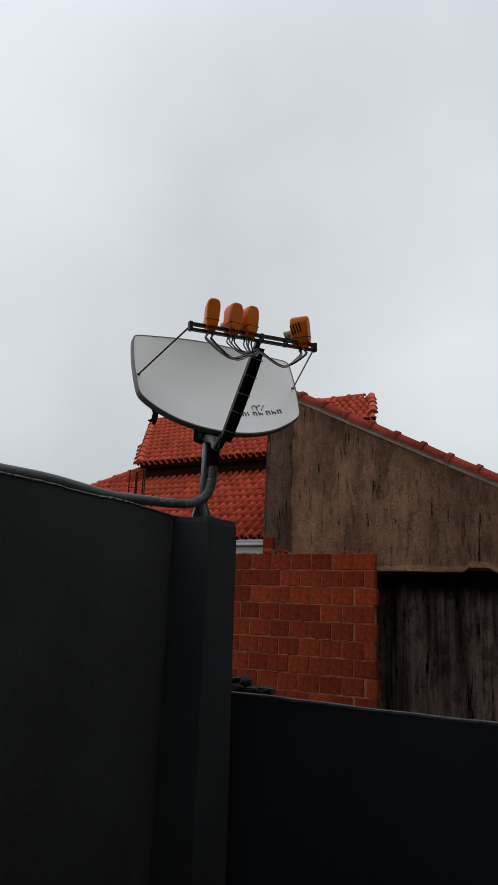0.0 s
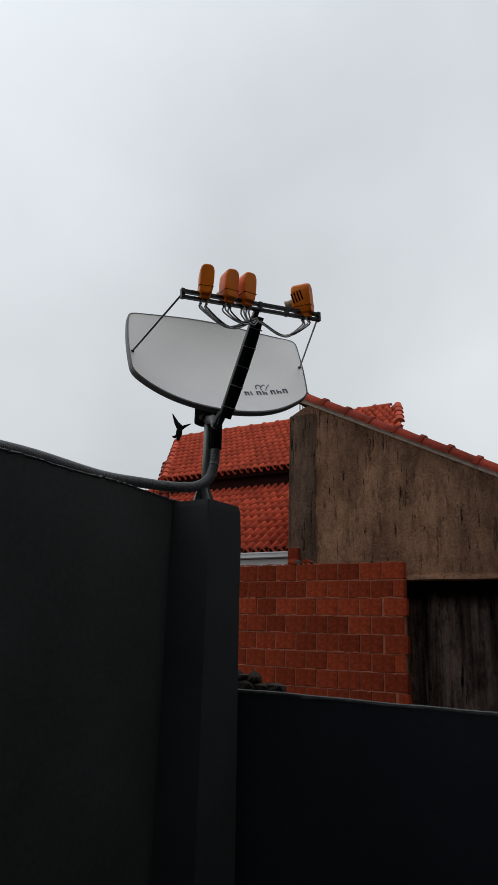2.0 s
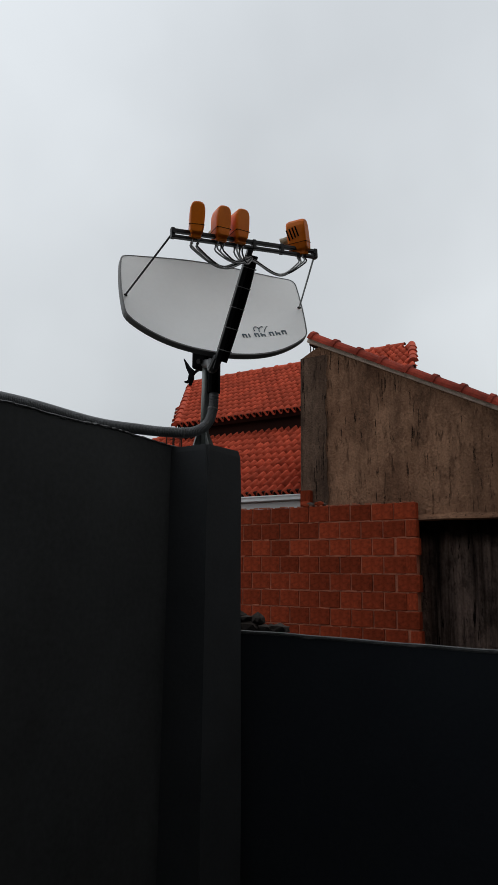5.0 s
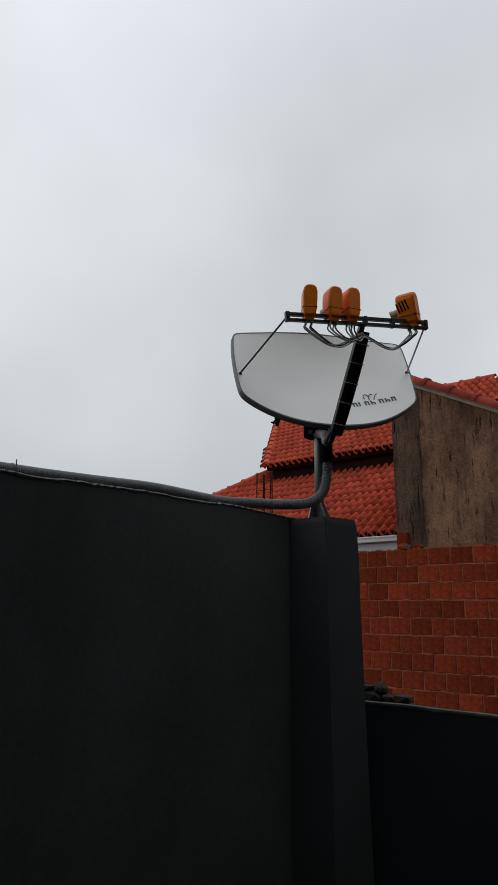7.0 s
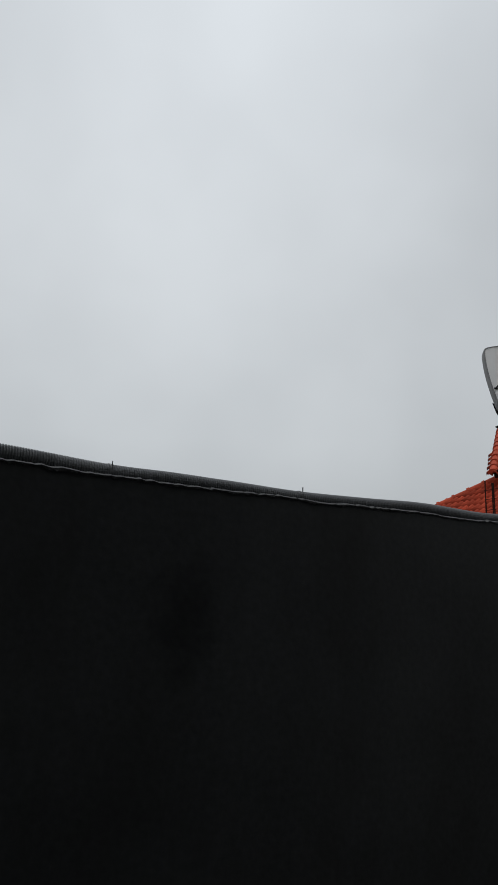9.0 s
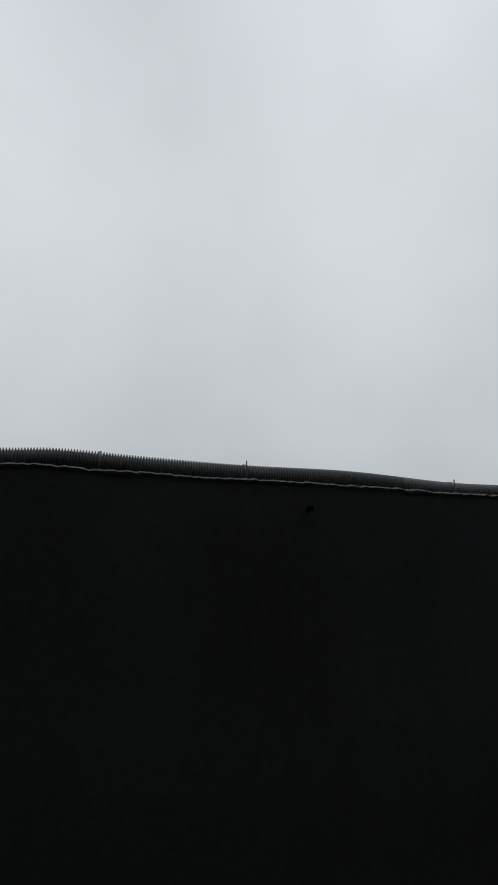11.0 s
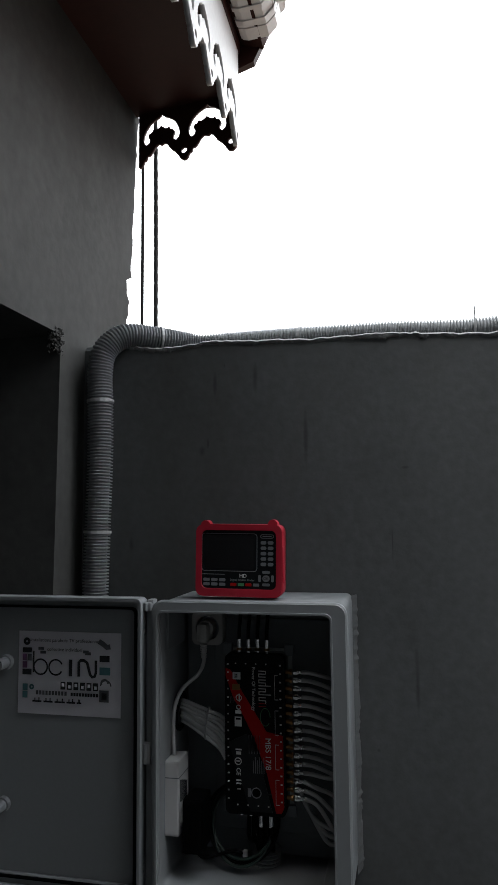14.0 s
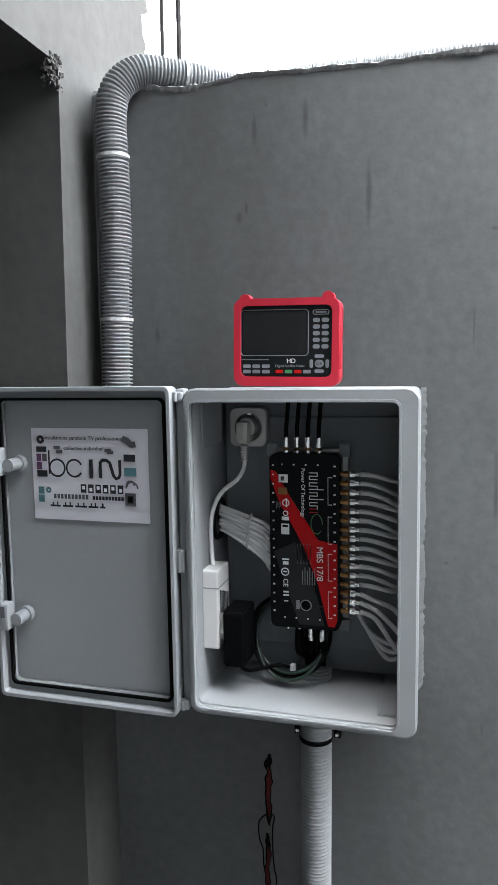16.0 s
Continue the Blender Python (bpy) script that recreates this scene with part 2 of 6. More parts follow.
M_TIE = mat("white_cable_tie", (0.26, 0.26, 0.26), 0.45, var=0.05, bump=0)
M_DISH = mat("white_enamel_dish", (0.90, 0.905, 0.895), 0.4, var=0.03, scale=5, fine=50, bump=0.02)
M_BLACK = mat("black_painted_steel", (0.01, 0.01, 0.011), 0.45, var=0.2, bump=0.03)
M_RUBBER = mat("black_rubber", (0.0022, 0.0022, 0.0024), 0.65, var=0.2, bump=0.03, spec=0.03)
M_GALV = mat("galvanised_steel", (0.26, 0.275, 0.265), 0.45, metal=0.7, var=0.2, scale=12, bump=0.1)
M_ORANGE = mat("orange_plastic", (1.0, 0.215, 0.004), 0.42, var=0.12, scale=14, fine=120, bump=0.04, spec=0.35)
M_HORN = mat("cream_feedhorn", (0.45, 0.36, 0.22), 0.5, var=0.05, bump=0)
M_COAX = mat("white_coax", (0.42, 0.42, 0.42), 0.45, var=0.05, bump=0)
M_LOGO = mat("dark_blue_print", (0.02, 0.05, 0.075), 0.5, var=0.05, bump=0)
M_DOOR = mat("door_inside_grey", (0.165, 0.172, 0.178), 0.45, var=0.07, scale=2, fine=150, bump=0.06, dist=0.001)
# White dish's rim in grey: the shade on its underside put into the colour.
M_RIM = mat("shaded_dish_rim", (0.16, 0.16, 0.16), 0.5, var=0.1, bump=0.03)
M_BOX = mat("light_grey_abs", (0.152, 0.158, 0.163), 0.5, var=0.05, scale=3, fine=150, bump=0.06, dist=0.001)
# Inside plastic set darker: the box's interior shade is put into this grey.
M_BOXBACK = mat("shaded_inside_grey", (0.105, 0.115, 0.122), 0.5, var=0.08, scale=3, fine=120, bump=0.05, dist=0.001)
M_PAPER = mat("printed_paper", (0.66, 0.64, 0.68), 0.8, var=0.03, scale=8, fine=200, bump=0.05, dist=0.001)
M_INK = mat("black_ink", (0.008, 0.008, 0.01), 0.7, var=0.1, bump=0, spec=0.2)
M_INK_GREY = mat("grey_ink", (0.06, 0.06, 0.065), 0.7, var=0.1, bump=0, spec=0.2)
M_TEAL = mat("teal_ink", (0.03, 0.09, 0.1), 0.7, var=0.1, bump=0)
M_PURPLE = mat("purple_ink", (0.07, 0.02, 0.065), 0.7, var=0.1, bump=0)
M_RED = mat("red_rubber_case", (0.28, 0.008, 0.020), 0.5, var=0.06, scale=10, bump=0.05, spec=0.3)
M_REDPRINT = mat("red_label_print", (0.27, 0.002, 0.003), 0.35, var=0.05, bump=0, spec=0.15)
M_DARKPANEL = mat("black_meter_panel", (0.0055, 0.006, 0.007), 0.4, var=0.1, bump=0, spec=0.1)
M_SCREEN = mat("dark_glass_screen", (0.004, 0.004, 0.005), 0.12, var=0.05, bump=0)
M_KEY = mat("grey_keys", (0.125, 0.13, 0.14), 0.5, var=0.05, bump=0)
M_WHITEPRINT = mat("white_print", (0.5, 0.5, 0.5), 0.6, var=0.03, bump=0)
M_MSWITCH = mat("dark_grey_coated_metal", (0.0036, 0.0039, 0.0043), 0.35, var=0.1, scale=8, fine=90, bump=0.04, spec=0.06)
M_MSGREY = mat("mid_grey_print", (0.016, 0.017, 0.018), 0.4, var=0.05, bump=0, spec=0.06)
M_BRASS = mat("brass_connector", (0.22, 0.12, 0.05), 0.3, metal=1.0, var=0.15, bump=0)
M_NICKEL = mat("nickel_connector", (0.62, 0.62, 0.62), 0.25, metal=0.95, var=0.1, bump=0)
M_SOCKET = mat("white_socket_plastic", (0.44, 0.435, 0.43), 0.4, var=0.03, bump=0)
M_GREENCABLE = mat("dark_green_cable", (0.006, 0.016, 0.012), 0.4, var=0.2, bump=0)
M_GREEN = mat("green_print", (0.03, 0.16, 0.06), 0.5, var=0.05, bump=0)
M_FASCIA = mat("pale_grey_fascia_board", (0.34, 0.33, 0.325), 0.6, var=0.12, scale=5, fine=60, bump=0.1)
M_GUTTER = mat("pale_pvc_gutter", (0.42, 0.395, 0.38), 0.5, var=0.1, scale=5, fine=60, bump=0.05)
M_SOFFIT = mat("dark_red_stained_wood", (0.026, 0.006, 0.0045), 0.6, var=0.3, scale=4, fine=40, bump=0.2, spec=0.20)
M_WHITEPVC = mat("white_pvc", (0.62, 0.63, 0.63), 0.5, var=0.06, bump=0.02)
M_STONE = mat("rubble_stone", (0.075, 0.062, 0.055), 0.95, var=0.4, scale=9, fine=60, bump=0.7, dist=0.01, spec=0.10)
M_RUST = mat("rusty_rebar", (0.030, 0.014, 0.011), 0.85, var=0.3, scale=20, fine=120, bump=0.5, spec=0.10)
M_REDCLAY = mat("broken_brick_in_crack", (0.045, 0.009, 0.009), 0.9, var=0.4, scale=20, bump=0.6, spec=0.08)
M_CHROME = mat("steel_clamp", (0.5, 0.5, 0.5), 0.25, metal=0.9, var=0.1, bump=0)


# ---- mesh helpers ----
def mesh_of(bm, name, material, smooth=False):
    me = bpy.data.meshes.new(name)
    bmesh.ops.recalc_face_normals(bm, faces=bm.faces[:])
    bm.to_mesh(me)
    bm.free()
    me.materials.append(material)
    if smooth:
        me.polygons.foreach_set("use_smooth", [True] * len(me.polygons))
    return me


def part(name, bm, material, parent=None, label="", smooth=False):
    ob = new(name, mesh_of(bm, name, material, smooth))
    if parent is not None:
        ob.parent = parent
    if label:
        ob["label"] = label
    return ob


def thing(name, label, category, group="", kind="", at=(0, 0, 0)):
    ob = new(name)
    ob.empty_display_size = 0.05
    ob.location = at
    return tagged(ob, label, category, group, kind)


def structure(name, bm, material, label, category):
    return tagged(part(name, bm, material), label, category, kind="structure")


def add_box(bm, lo, hi, bevel=0.0, m=None, seg=2):
    lo, hi = Vector(lo), Vector(hi)
    r = bmesh.ops.create_cube(bm, size=1)
    vs = r["verts"]
    for v in vs:
        v.co = Vector([(lo[i] + hi[i]) / 2 + v.co[i] * (hi[i] - lo[i]) for i in range(3)])
    if bevel:
        es = list({e for v in vs for e in v.link_edges})
        r = bmesh.ops.bevel(bm, geom=es, offset=bevel, segments=seg, affect="EDGES", profile=0.6)
        vs = list({v for f in r["faces"] for v in f.verts} | {v for v in vs if v.is_valid})
        if m is not None:
            seen = set()
            stack = [vs[0]]
            while stack:
                v = stack.pop()
                if v in seen:
                    continue
                seen.add(v)
                stack += [e.other_vert(v) for e in v.link_edges]
            vs = list(seen)
    if m is not None:
        bmesh.ops.transform(bm, matrix=m, verts=vs)
    return vs


def box_bm(lo, hi, bevel=0.0, m=None, seg=2):
    bm = bmesh.new()
    add_box(bm, lo, hi, bevel, m, seg)
    return bm


def add_tube(bm, pts, r, seg=10, cap=True, radii=None):
    """A tube swept along points, with a frame carried along without twist."""
    pts = [Vector(p) for p in pts]
    n = len(pts)
    tang = [(pts[min(i + 1, n - 1)] - pts[max(i - 1, 0)]).normalized() for i in range(n)]
    side = tang[0].orthogonal().normalized()
    rings = []
    for i in range(n):
        side = (side - tang[i] * side.dot(tang[i])).normalized()
        other = tang[i].cross(side)
        rr = radii[i] if radii else r
        rings.append([bm.verts.new(pts[i] + (side * math.cos(a) + other * math.sin(a)) * rr) for a in [2 * math.pi * k / seg for k in range(seg)]])
    for i in range(n - 1):
        a, b = rings[i], rings[i + 1]
        for k in range(seg):
            bm.faces.new((a[k], a[(k + 1) % seg], b[(k + 1) % seg], b[k]))
    if cap:
        bm.faces.new(rings[0][::-1])
        bm.faces.new(rings[-1])


def tube_bm(pts, r, seg=10, cap=True, radii=None):
    bm = bmesh.new()
    add_tube(bm, pts, r, seg, cap, radii)
    return bm


def spline(ctrl, step):
    """Catmull-Rom through control points, resampled at even steps."""
    c = [Vector(p) for p in ctrl]
    c = [2 * c[0] - c[1]] + c + [2 * c[-1] - c[-2]]
    fine = []
    for i in range(1, len(c) - 2):
        p0, p1, p2, p3 = c[i - 1 : i + 3]
        for k in range(24):
            t = k / 24
            fine.append(0.5 * (2 * p1 + (p2 - p0) * t + (2 * p0 - 5 * p1 + 4 * p2 - p3) * t * t + (3 * p1 - p0 - 3 * p2 + p3) * t**3))
    fine.append(c[-2])
    out, left = [fine[0]], step
    for a, b in zip(fine, fine[1:]):
        d = (b - a).length
        while d >= left > 0:
            a = a + (b - a) * (left / d)
            out.append(a)
            d = (b - a).length
            left = step
        left -= d
    return out


def add_corrugated(bm, ctrl, r, pitch, seg=14):
    path = spline(ctrl, pitch / 4)
    rings = []
    for i, p in enumerate(path):
        rr = r(p) if callable(r) else r
        rings.append(rr * ((1, 0.985, 0.77, 0.78) if rr > 0.03 else (1, 0.99, 0.90, 0.90))[i % 4])
    add_tube(bm, path, 0, seg, True, rings)
    return path


def plate_bm(outer, thick, m, holes=()):
    """A flat plate with holes from 2D outlines, with thickness along its normal, at the pose m."""
    cu = bpy.data.curves.new("outline", "CURVE")
    cu.dimensions, cu.fill_mode, cu.extrude = "2D", "BOTH", thick / 2
    for loop in (outer, *holes):
        sp = cu.splines.new("POLY")
        sp.points.add(len(loop) - 1)
        for p, q in zip(sp.points, loop):
            p.co = (q[0], q[1], 0, 1)
        sp.use_cyclic_u = True
    tmp = bpy.data.objects.new("outline", cu)
    me = bpy.data.meshes.new_from_object(tmp)
    bpy.data.objects.remove(tmp)
    bpy.data.curves.remove(cu)
    bm = bmesh.new()
    bm.from_mesh(me)
    bpy.data.meshes.remove(me)
    bmesh.ops.remove_doubles(bm, verts=bm.verts[:], dist=1e-6)
    bmesh.ops.transform(bm, matrix=m, verts=bm.verts[:])
    return bm


def text_bm(body, size, m, thick=0.0006):
    cu = bpy.data.curves.new("lettering", "FONT")
    cu.body, cu.size, cu.extrude = body, size, thick
    cu.align_x, cu.align_y = "CENTER", "CENTER"
    tmp = bpy.data.objects.new("lettering", cu)
    me = bpy.data.meshes.new_from_object(tmp)
    bpy.data.objects.remove(tmp)
    bpy.data.curves.remove(cu)
    bm = bmesh.new()
    bm.from_mesh(me)
    bpy.data.meshes.remove(me)
    bmesh.ops.transform(bm, matrix=m, verts=bm.verts[:])
    return bm


def rounded(w, h, r, n=5, cx=0.0, cy=0.0):
    """A rounded rectangle outline."""
    pts = []
    for sx, sy, a0 in ((1, 1, 0), (-1, 1, 90), (-1, -1, 180), (1, -1, 270)):
        for k in range(n + 1):
            a = radians(a0 + 90 * k / n)
            pts.append((cx + sx * (w / 2 - r) + r * math.cos(a), cy + sy * (h / 2 - r) + r * math.sin(a)))
    return pts


def facing(x, y, z, roll=0):
    """A pose whose flat side looks out of the north wall, towards the yard."""
    return pose(x, y, z, 90, 0, 0) @ pose(0, 0, 0, 0, 0, roll)


# ---- yard ----
TOP = [(-0.70, 2.238), (-0.58, 2.237), (-0.50, 2.224), (-0.43, 2.222), (-0.37, 2.231), (-0.25, 2.225), (0.10, 2.222), (0.30, 2.213), (0.60, 2.208), (1.05, 2.202), (1.60, 2.197), (2.40, 2.197), (2.85, 2.205), (3.40, 2.208), (3.90, 2.192)]


def top_of(x):
    """Height of the wall's top along it."""
    for (a, za), (b, zb) in zip(TOP, TOP[1:]):
        if x <= b:
            return za + (zb - za) * max(0.0, (x - a) / (b - a))
    return TOP[-1][1]


def rough_top_wall(name, x0, x1, y0, y1, material, label, n=160, amp=0.006):
    bm = bmesh.new()
    rows = []
    for i in range(n + 1):
        x = x0 + (x1 - x0) * i / n
        zf = top_of(x) + amp * noise.noise((x * 5, 0.3, 0)) + amp * 0.6 * noise.noise((x * 23, 7.3, 0))
        zb = top_of(x) + amp * noise.noise((x * 4, 3.3, 2)) + 0.004
        rows.append([bm.verts.new(p) for p in ((x, y0, 0), (x, y0, zf - 0.012), (x, y0 + 0.010, zf), (x, y1, zb), (x, y1, 0))])
    for a, b in zip(rows, rows[1:]):
        for k in range(5):
            bm.faces.new((a[k], a[(k + 1) % 5], b[(k + 1) % 5], b[k]))
    bm.faces.new(rows[0])
    bm.faces.new(rows[-1][::-1])
    return structure(name, bm, material, label, "wall")


structure("floor", box_bm((-3, -3.6, -0.15), (4.3, 0.2, 0)), M_FLOOR, "dark grey concrete yard floor", "floor")
structure("ground", box_bm((-400, -400, -0.4), (400, 400, -0.2)), M_GROUND, "bare brown earth round the houses", "ground")
rough_top_wall("wall_north", -0.70, 3.77, 0.0, 0.20, M_WALL, "tall dark grey painted plaster yard wall with rough top")

# cement crust along the top edge of the wall
bm = bmesh.new()
prev = None
for i in range(560):
    x = -0.62 + i * 4.45 / 559
    w = 0.0025 + 0.008 * max(0, noise.noise((x * 7, 1, 4))) + 0.007 * max(0, noise.noise((x * 31, 3, 4))) + 0.004 * noise.noise((x * 95, 3, 9))
    w = max(0.0004, w)
    z = top_of(x) - 0.005 + 0.006 * noise.noise((x * 5, 0.3, 0)) + 0.004 * noise.noise((x * 60, 0.3, 7))
    ring = [bm.verts.new(p) for p in ((x, -0.002 - w * 0.3, z - w), (x, -0.003 - w * 0.4, z), (x, 0.012, z + 0.007), (x, 0.012, z - 0.02))]
    if prev:
        for k in range(4):
            bm.faces.new((prev[k], prev[(k + 1) % 4], ring[(k + 1) % 4], ring[k]))
    prev = ring
structure("trim_1", bm, M_RAW, "chipped pale cement crust along the wall top", "trim")

# pillar
bm = bmesh.new()
prof = [(3.755, -0.205), (4.022, -0.205), (4.022, 0.14), (3.755, 0.14)]
levels = [(0, 0.03), (0.7, 0.02), (1.4, 0.006), (1.8, 0.0), (2.0, 0.0), (2.158, 0.0), (2.182, -0.012)]
last = None
for z, grow in levels:
    ring = []
    for sx, (px, py) in zip((-0.3, 1, 1, -0.3), prof):
        ring.append(bm.verts.new((px + sx * grow, py + (-0.3 * grow if py < 0 else 0), z + (0.004 if px > 3.9 else 0) * (z > 2.17))))
    if last:
        for k in range(4):
            bm.faces.new((last[k], last[(k + 1) % 4], ring[(k + 1) % 4], ring[k]))
    last = ring
bm.faces.new(last)
bmesh.ops.bevel(bm, geom=[e for e in bm.edges if abs(e.verts[0].co.z - e.verts[1].co.z) > 0.01], offset=0.012, segments=2, affect="EDGES")
structure("pillar", bm, M_PILLAR, "square dark grey plastered corner pillar", "pillar")

# low wall on the east side
bm = bmesh.new()
last = None
for i in range(61):
    y = 0.10 - i * 3.6 / 60
    z = 1.370 + 0.013 * y + 0.005 * noise.noise((y * 4, 2, 1))
    ring = [bm.verts.new(p) for p in ((4.125, y, 0), (4.125, y, z - 0.01), (4.135, y, z), (4.27, y, z - 0.014), (4.27, y, 0))]
    if last:
        for k in range(5):
            bm.faces.new((last[k], last[(k + 1) % 5], ring[(k + 1) % 5], ring[k]))
    else:
        bm.faces.new(ring[::-1])
    last = ring
bm.faces.new(last)
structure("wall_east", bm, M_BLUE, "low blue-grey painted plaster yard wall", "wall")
bm = bmesh.new()
last = None
for i in range(140):
    y = -0.12 - i * 3.3 / 139
    w = 0.006 + 0.008 * max(0, noise.noise((y * 9, 1, 2))) + 0.004 * max(0, noise.noise((y * 33, 5, 2)))
    z = 1.372 + 0.013 * y + 0.005 * noise.noise((y * 4, 2, 1))
    ring = [bm.verts.new(p) for p in ((4.122 - w * 0.2, y, z - w), (4.122 - w * 0.3, y, z + 0.001), (4.131, y, z + 0.004), (4.131, y, z - 0.02))]
    if last:
        for k in range(4):
            bm.faces.new((last[k], last[(k + 1) % 4], ring[(k + 1) % 4], ring[k]))
    last = ring
structure("trim_2", bm, M_RAW, "pale chipped cement crust along the low wall", "trim")

# unseen walls added behind the yard to close it and block sky light
structure("sky_block_south", box_bm((-0.9, -2.9, 0), (3.0, -2.7, 8.4)), M_WALL, "unseen plain dark grey wall added to block sky light", "wall")
structure("sky_block_south_low", box_bm((3.0, -2.88, 0), (4.3, -2.7, 4.2)), M_WALL, "unseen lower grey wall added to block sky light", "wall")


# unseen slab added overhead to take sky light off the yard walls
structure("sky_block_slab", box_bm((-0.9, -2.7, 3.62), (1.9, -1.9, 3.80)), M_WALL, "unseen plain grey slab added to block overhead sky", "ceiling")


# hidden block added behind the eave to darken faces turned west
structure("sky_block_west", box_bm((-4.5, -3.6, 3.6), (-1.35, 0.1, 7.0)), M_WALL, "unseen plain block added to cut the western sky", "wall")


# unseen block added beyond the low wall to cut south-east sky light
structure("sky_block_south_east", box_bm((4.7, -7.0, -0.2), (9.0, -1.85, 6.5)), M_WALL, "unseen plain grey block added to cut south-east sky light", "wall")

# west wall with its opening
def slab_yz(outline, x0, x1):
    bm = bmesh.new()
    a = [bm.verts.new((x0, y, z)) for y, z in outline]
    b = [bm.verts.new((x1, y, z)) for y, z in outline]
    bm.faces.new(a[::-1])
    bm.faces.new(b)
    for k in range(len(a)):
        q = (k + 1) % len(a)
        bm.faces.new((a[k], a[q], b[q], b[k]))
    return bm


edge = []
for i in range(60):
    z = 2.26 + i * 1.25 / 59
    y = 0.300 + 0.105 * (z - 2.45) + 0.018 * noise.noise((z * 9, 1, 1)) + 0.014 * noise.noise((z * 40, 2, 1)) - (0.030 if 2.47 < z < 2.52 else 0)
    edge.append((y, z))
outline = [(0.0, 0.0), (0.0, 2.215), (0.2, 2.215), (0.275, 2.22)] + edge + [(-2.7, 3.51), (-2.7, 0), (-2.0, 0), (-2.0, 2.237), (-0.136, 2.237), (-0.152, 1.6), (-0.158, 0)]
structure("wall_west", slab_yz(outline, -0.95, -0.70), M_RENDER_SHADED, "grey plastered house wall with a wide dark opening", "wall")
bm = bmesh.new()
for i in range(190):
    p = Vector((-0.699 - random.random() * 0.02, -0.168 + random.random() * 0.046, 2.248 - random.random() * random.random() * 0.075))
    r = 0.002 + random.random() * 0.0042
    for v in bmesh.ops.create_icosphere(bm, subdivisions=1, radius=r)["verts"]:
        v.co = v.co * (0.5 + 0.9 * random.random()) + p
structure("trim_3", bm, M_RENDER_SHADED, "crumbled cement at the corner of the opening", "trim")
structure("wall_inner", box_bm((-2.6, -3.4, 0), (-2.5, 0.2, 2.6)), M_WALL, "plain grey wall inside the opening", "wall")
structure("wall_inner_side", box_bm((-2.5, 0.0, 0), (-0.95, 0.2, 2.6)), M_WALL, "plain grey side wall inside the opening", "wall")
structure("wall_inner_end", box_bm((-2.5, -3.6, 0), (-0.95, -3.4, 2.6)), M_WALL, "plain grey end wall inside the opening", "wall")
structure("ceiling", box_bm((-2.6, -3.6, 2.6), (-0.95, 0.2, 2.7)), M_WALL, "plain grey ceiling inside the opening", "ceiling")

# ---- roof edge over the west wall ----
EAVE = pose(-0.350, 0.305, 2.918, 0, 0, 1.2)
PER = 0.172


def lace_shape(length, top):
    """Outline and holes of a fretted valance board that hangs from z=top; pendants at every period."""
    n = int(round(length / PER))
    half = [(0.0, -0.010), (0.010, -0.007), (0.017, 0.001), (0.019, 0.010), (0.026, 0.012), (0.031, 0.019), (0.032, 0.026), (0.039, 0.026),
            (0.046, 0.031), (0.053, 0.038), (0.060, 0.048), (0.067, 0.056), (0.075, 0.060), (0.084, 0.055)]
    low = []
    for i in range(n):
        low += [(i * PER + x, z) for x, z in half] + [((i + 1) * PER - x, z) for x, z in half[:0:-1]]
    e = n * PER
    outer = low + [(e, -0.010), (e + 0.010, -0.007), (e + 0.017, 0.001), (e + 0.020, 0.012), (e + 0.020, top), (0, top)]
    upper = [(0.0, 0.160), (0.010, 0.150), (0.026, 0.144), (0.044, 0.133), (0.057, 0.118), (0.067, 0.099), (0.070, 0.083), (0.066, 0.069), (0.057, 0.062)]
    lower = [(0.047, 0.066), (0.043, 0.076), (0.047, 0.084), (0.050, 0.090), (0.046, 0.099), (0.037, 0.101), (0.031, 0.110), (0.020, 0.107), (0.010, 0.112), (0.0, 0.119)]
    side = upper + lower
    holes = []
    for i in range(n):
        c = (i + 0.5) * PER
        holes.append([(c + x, z) for x, z in side] + [(c - x, z) for x, z in side[-2:0:-1]])
    for i in range(n + 1):
        c = i * PER
        if i > 0:
            holes.append([(c + 0.0115 * math.cos(a), 0.022 + 0.010 * math.sin(a)) for a in [2 * math.pi * k / 12 for k in range(12)]])
    return outer, holes


roof_edge = thing("roof_eave", "house eave with fretted valance boards and dark red soffit", "eave")
o, h = lace_shape(PER * 2, 0.185)
part("valance_board", plate_bm(o, 0.012, EAVE @ pose(0, 0, 0, 0, 0, -8) @ pose((-PER * 2 - 0.02) * 0.93, 0.0, 0, 90, 0, 0) @ Matrix.Diagonal((0.93, 1, 1, 1)), h), M_SOFFIT, roof_edge, "dark fretted end valance")
o, h = lace_shape(PER * 22, 0.31)
part("valance_board", plate_bm(o, 0.014, EAVE @ pose(0, -0.007 - (PER * 22 + 0.02) * 0.9, 0, 90, 0, 90) @ Matrix.Diagonal((0.9, 1, 1, 1)), h), M_FASCIA, roof_edge, "pale grey fretted valance board")
part("soffit", box_bm((-0.56, -3.5, 0.172), (-0.012, 0.055, 0.20), m=EAVE), M_SOFFIT, roof_edge, "dark red stained soffit")
bm = bmesh.new()
q = [(-1.2, 0.62), (-0.03, 0.262), (0.050, 0.288), (0.105, 0.40), (-1.2, 0.78)]
fr = [bm.verts.new(EAVE @ Vector((x, 0.022, z))) for x, z in q]
bk = [bm.verts.new(EAVE @ Vector((x, 0.048, z))) for x, z in q]
bm.faces.new(fr)
bm.faces.new(bk[::-1])
for k in range(5):
    bm.faces.new((fr[k], fr[(k + 1) % 5], bk[(k + 1) % 5], bk[k]))
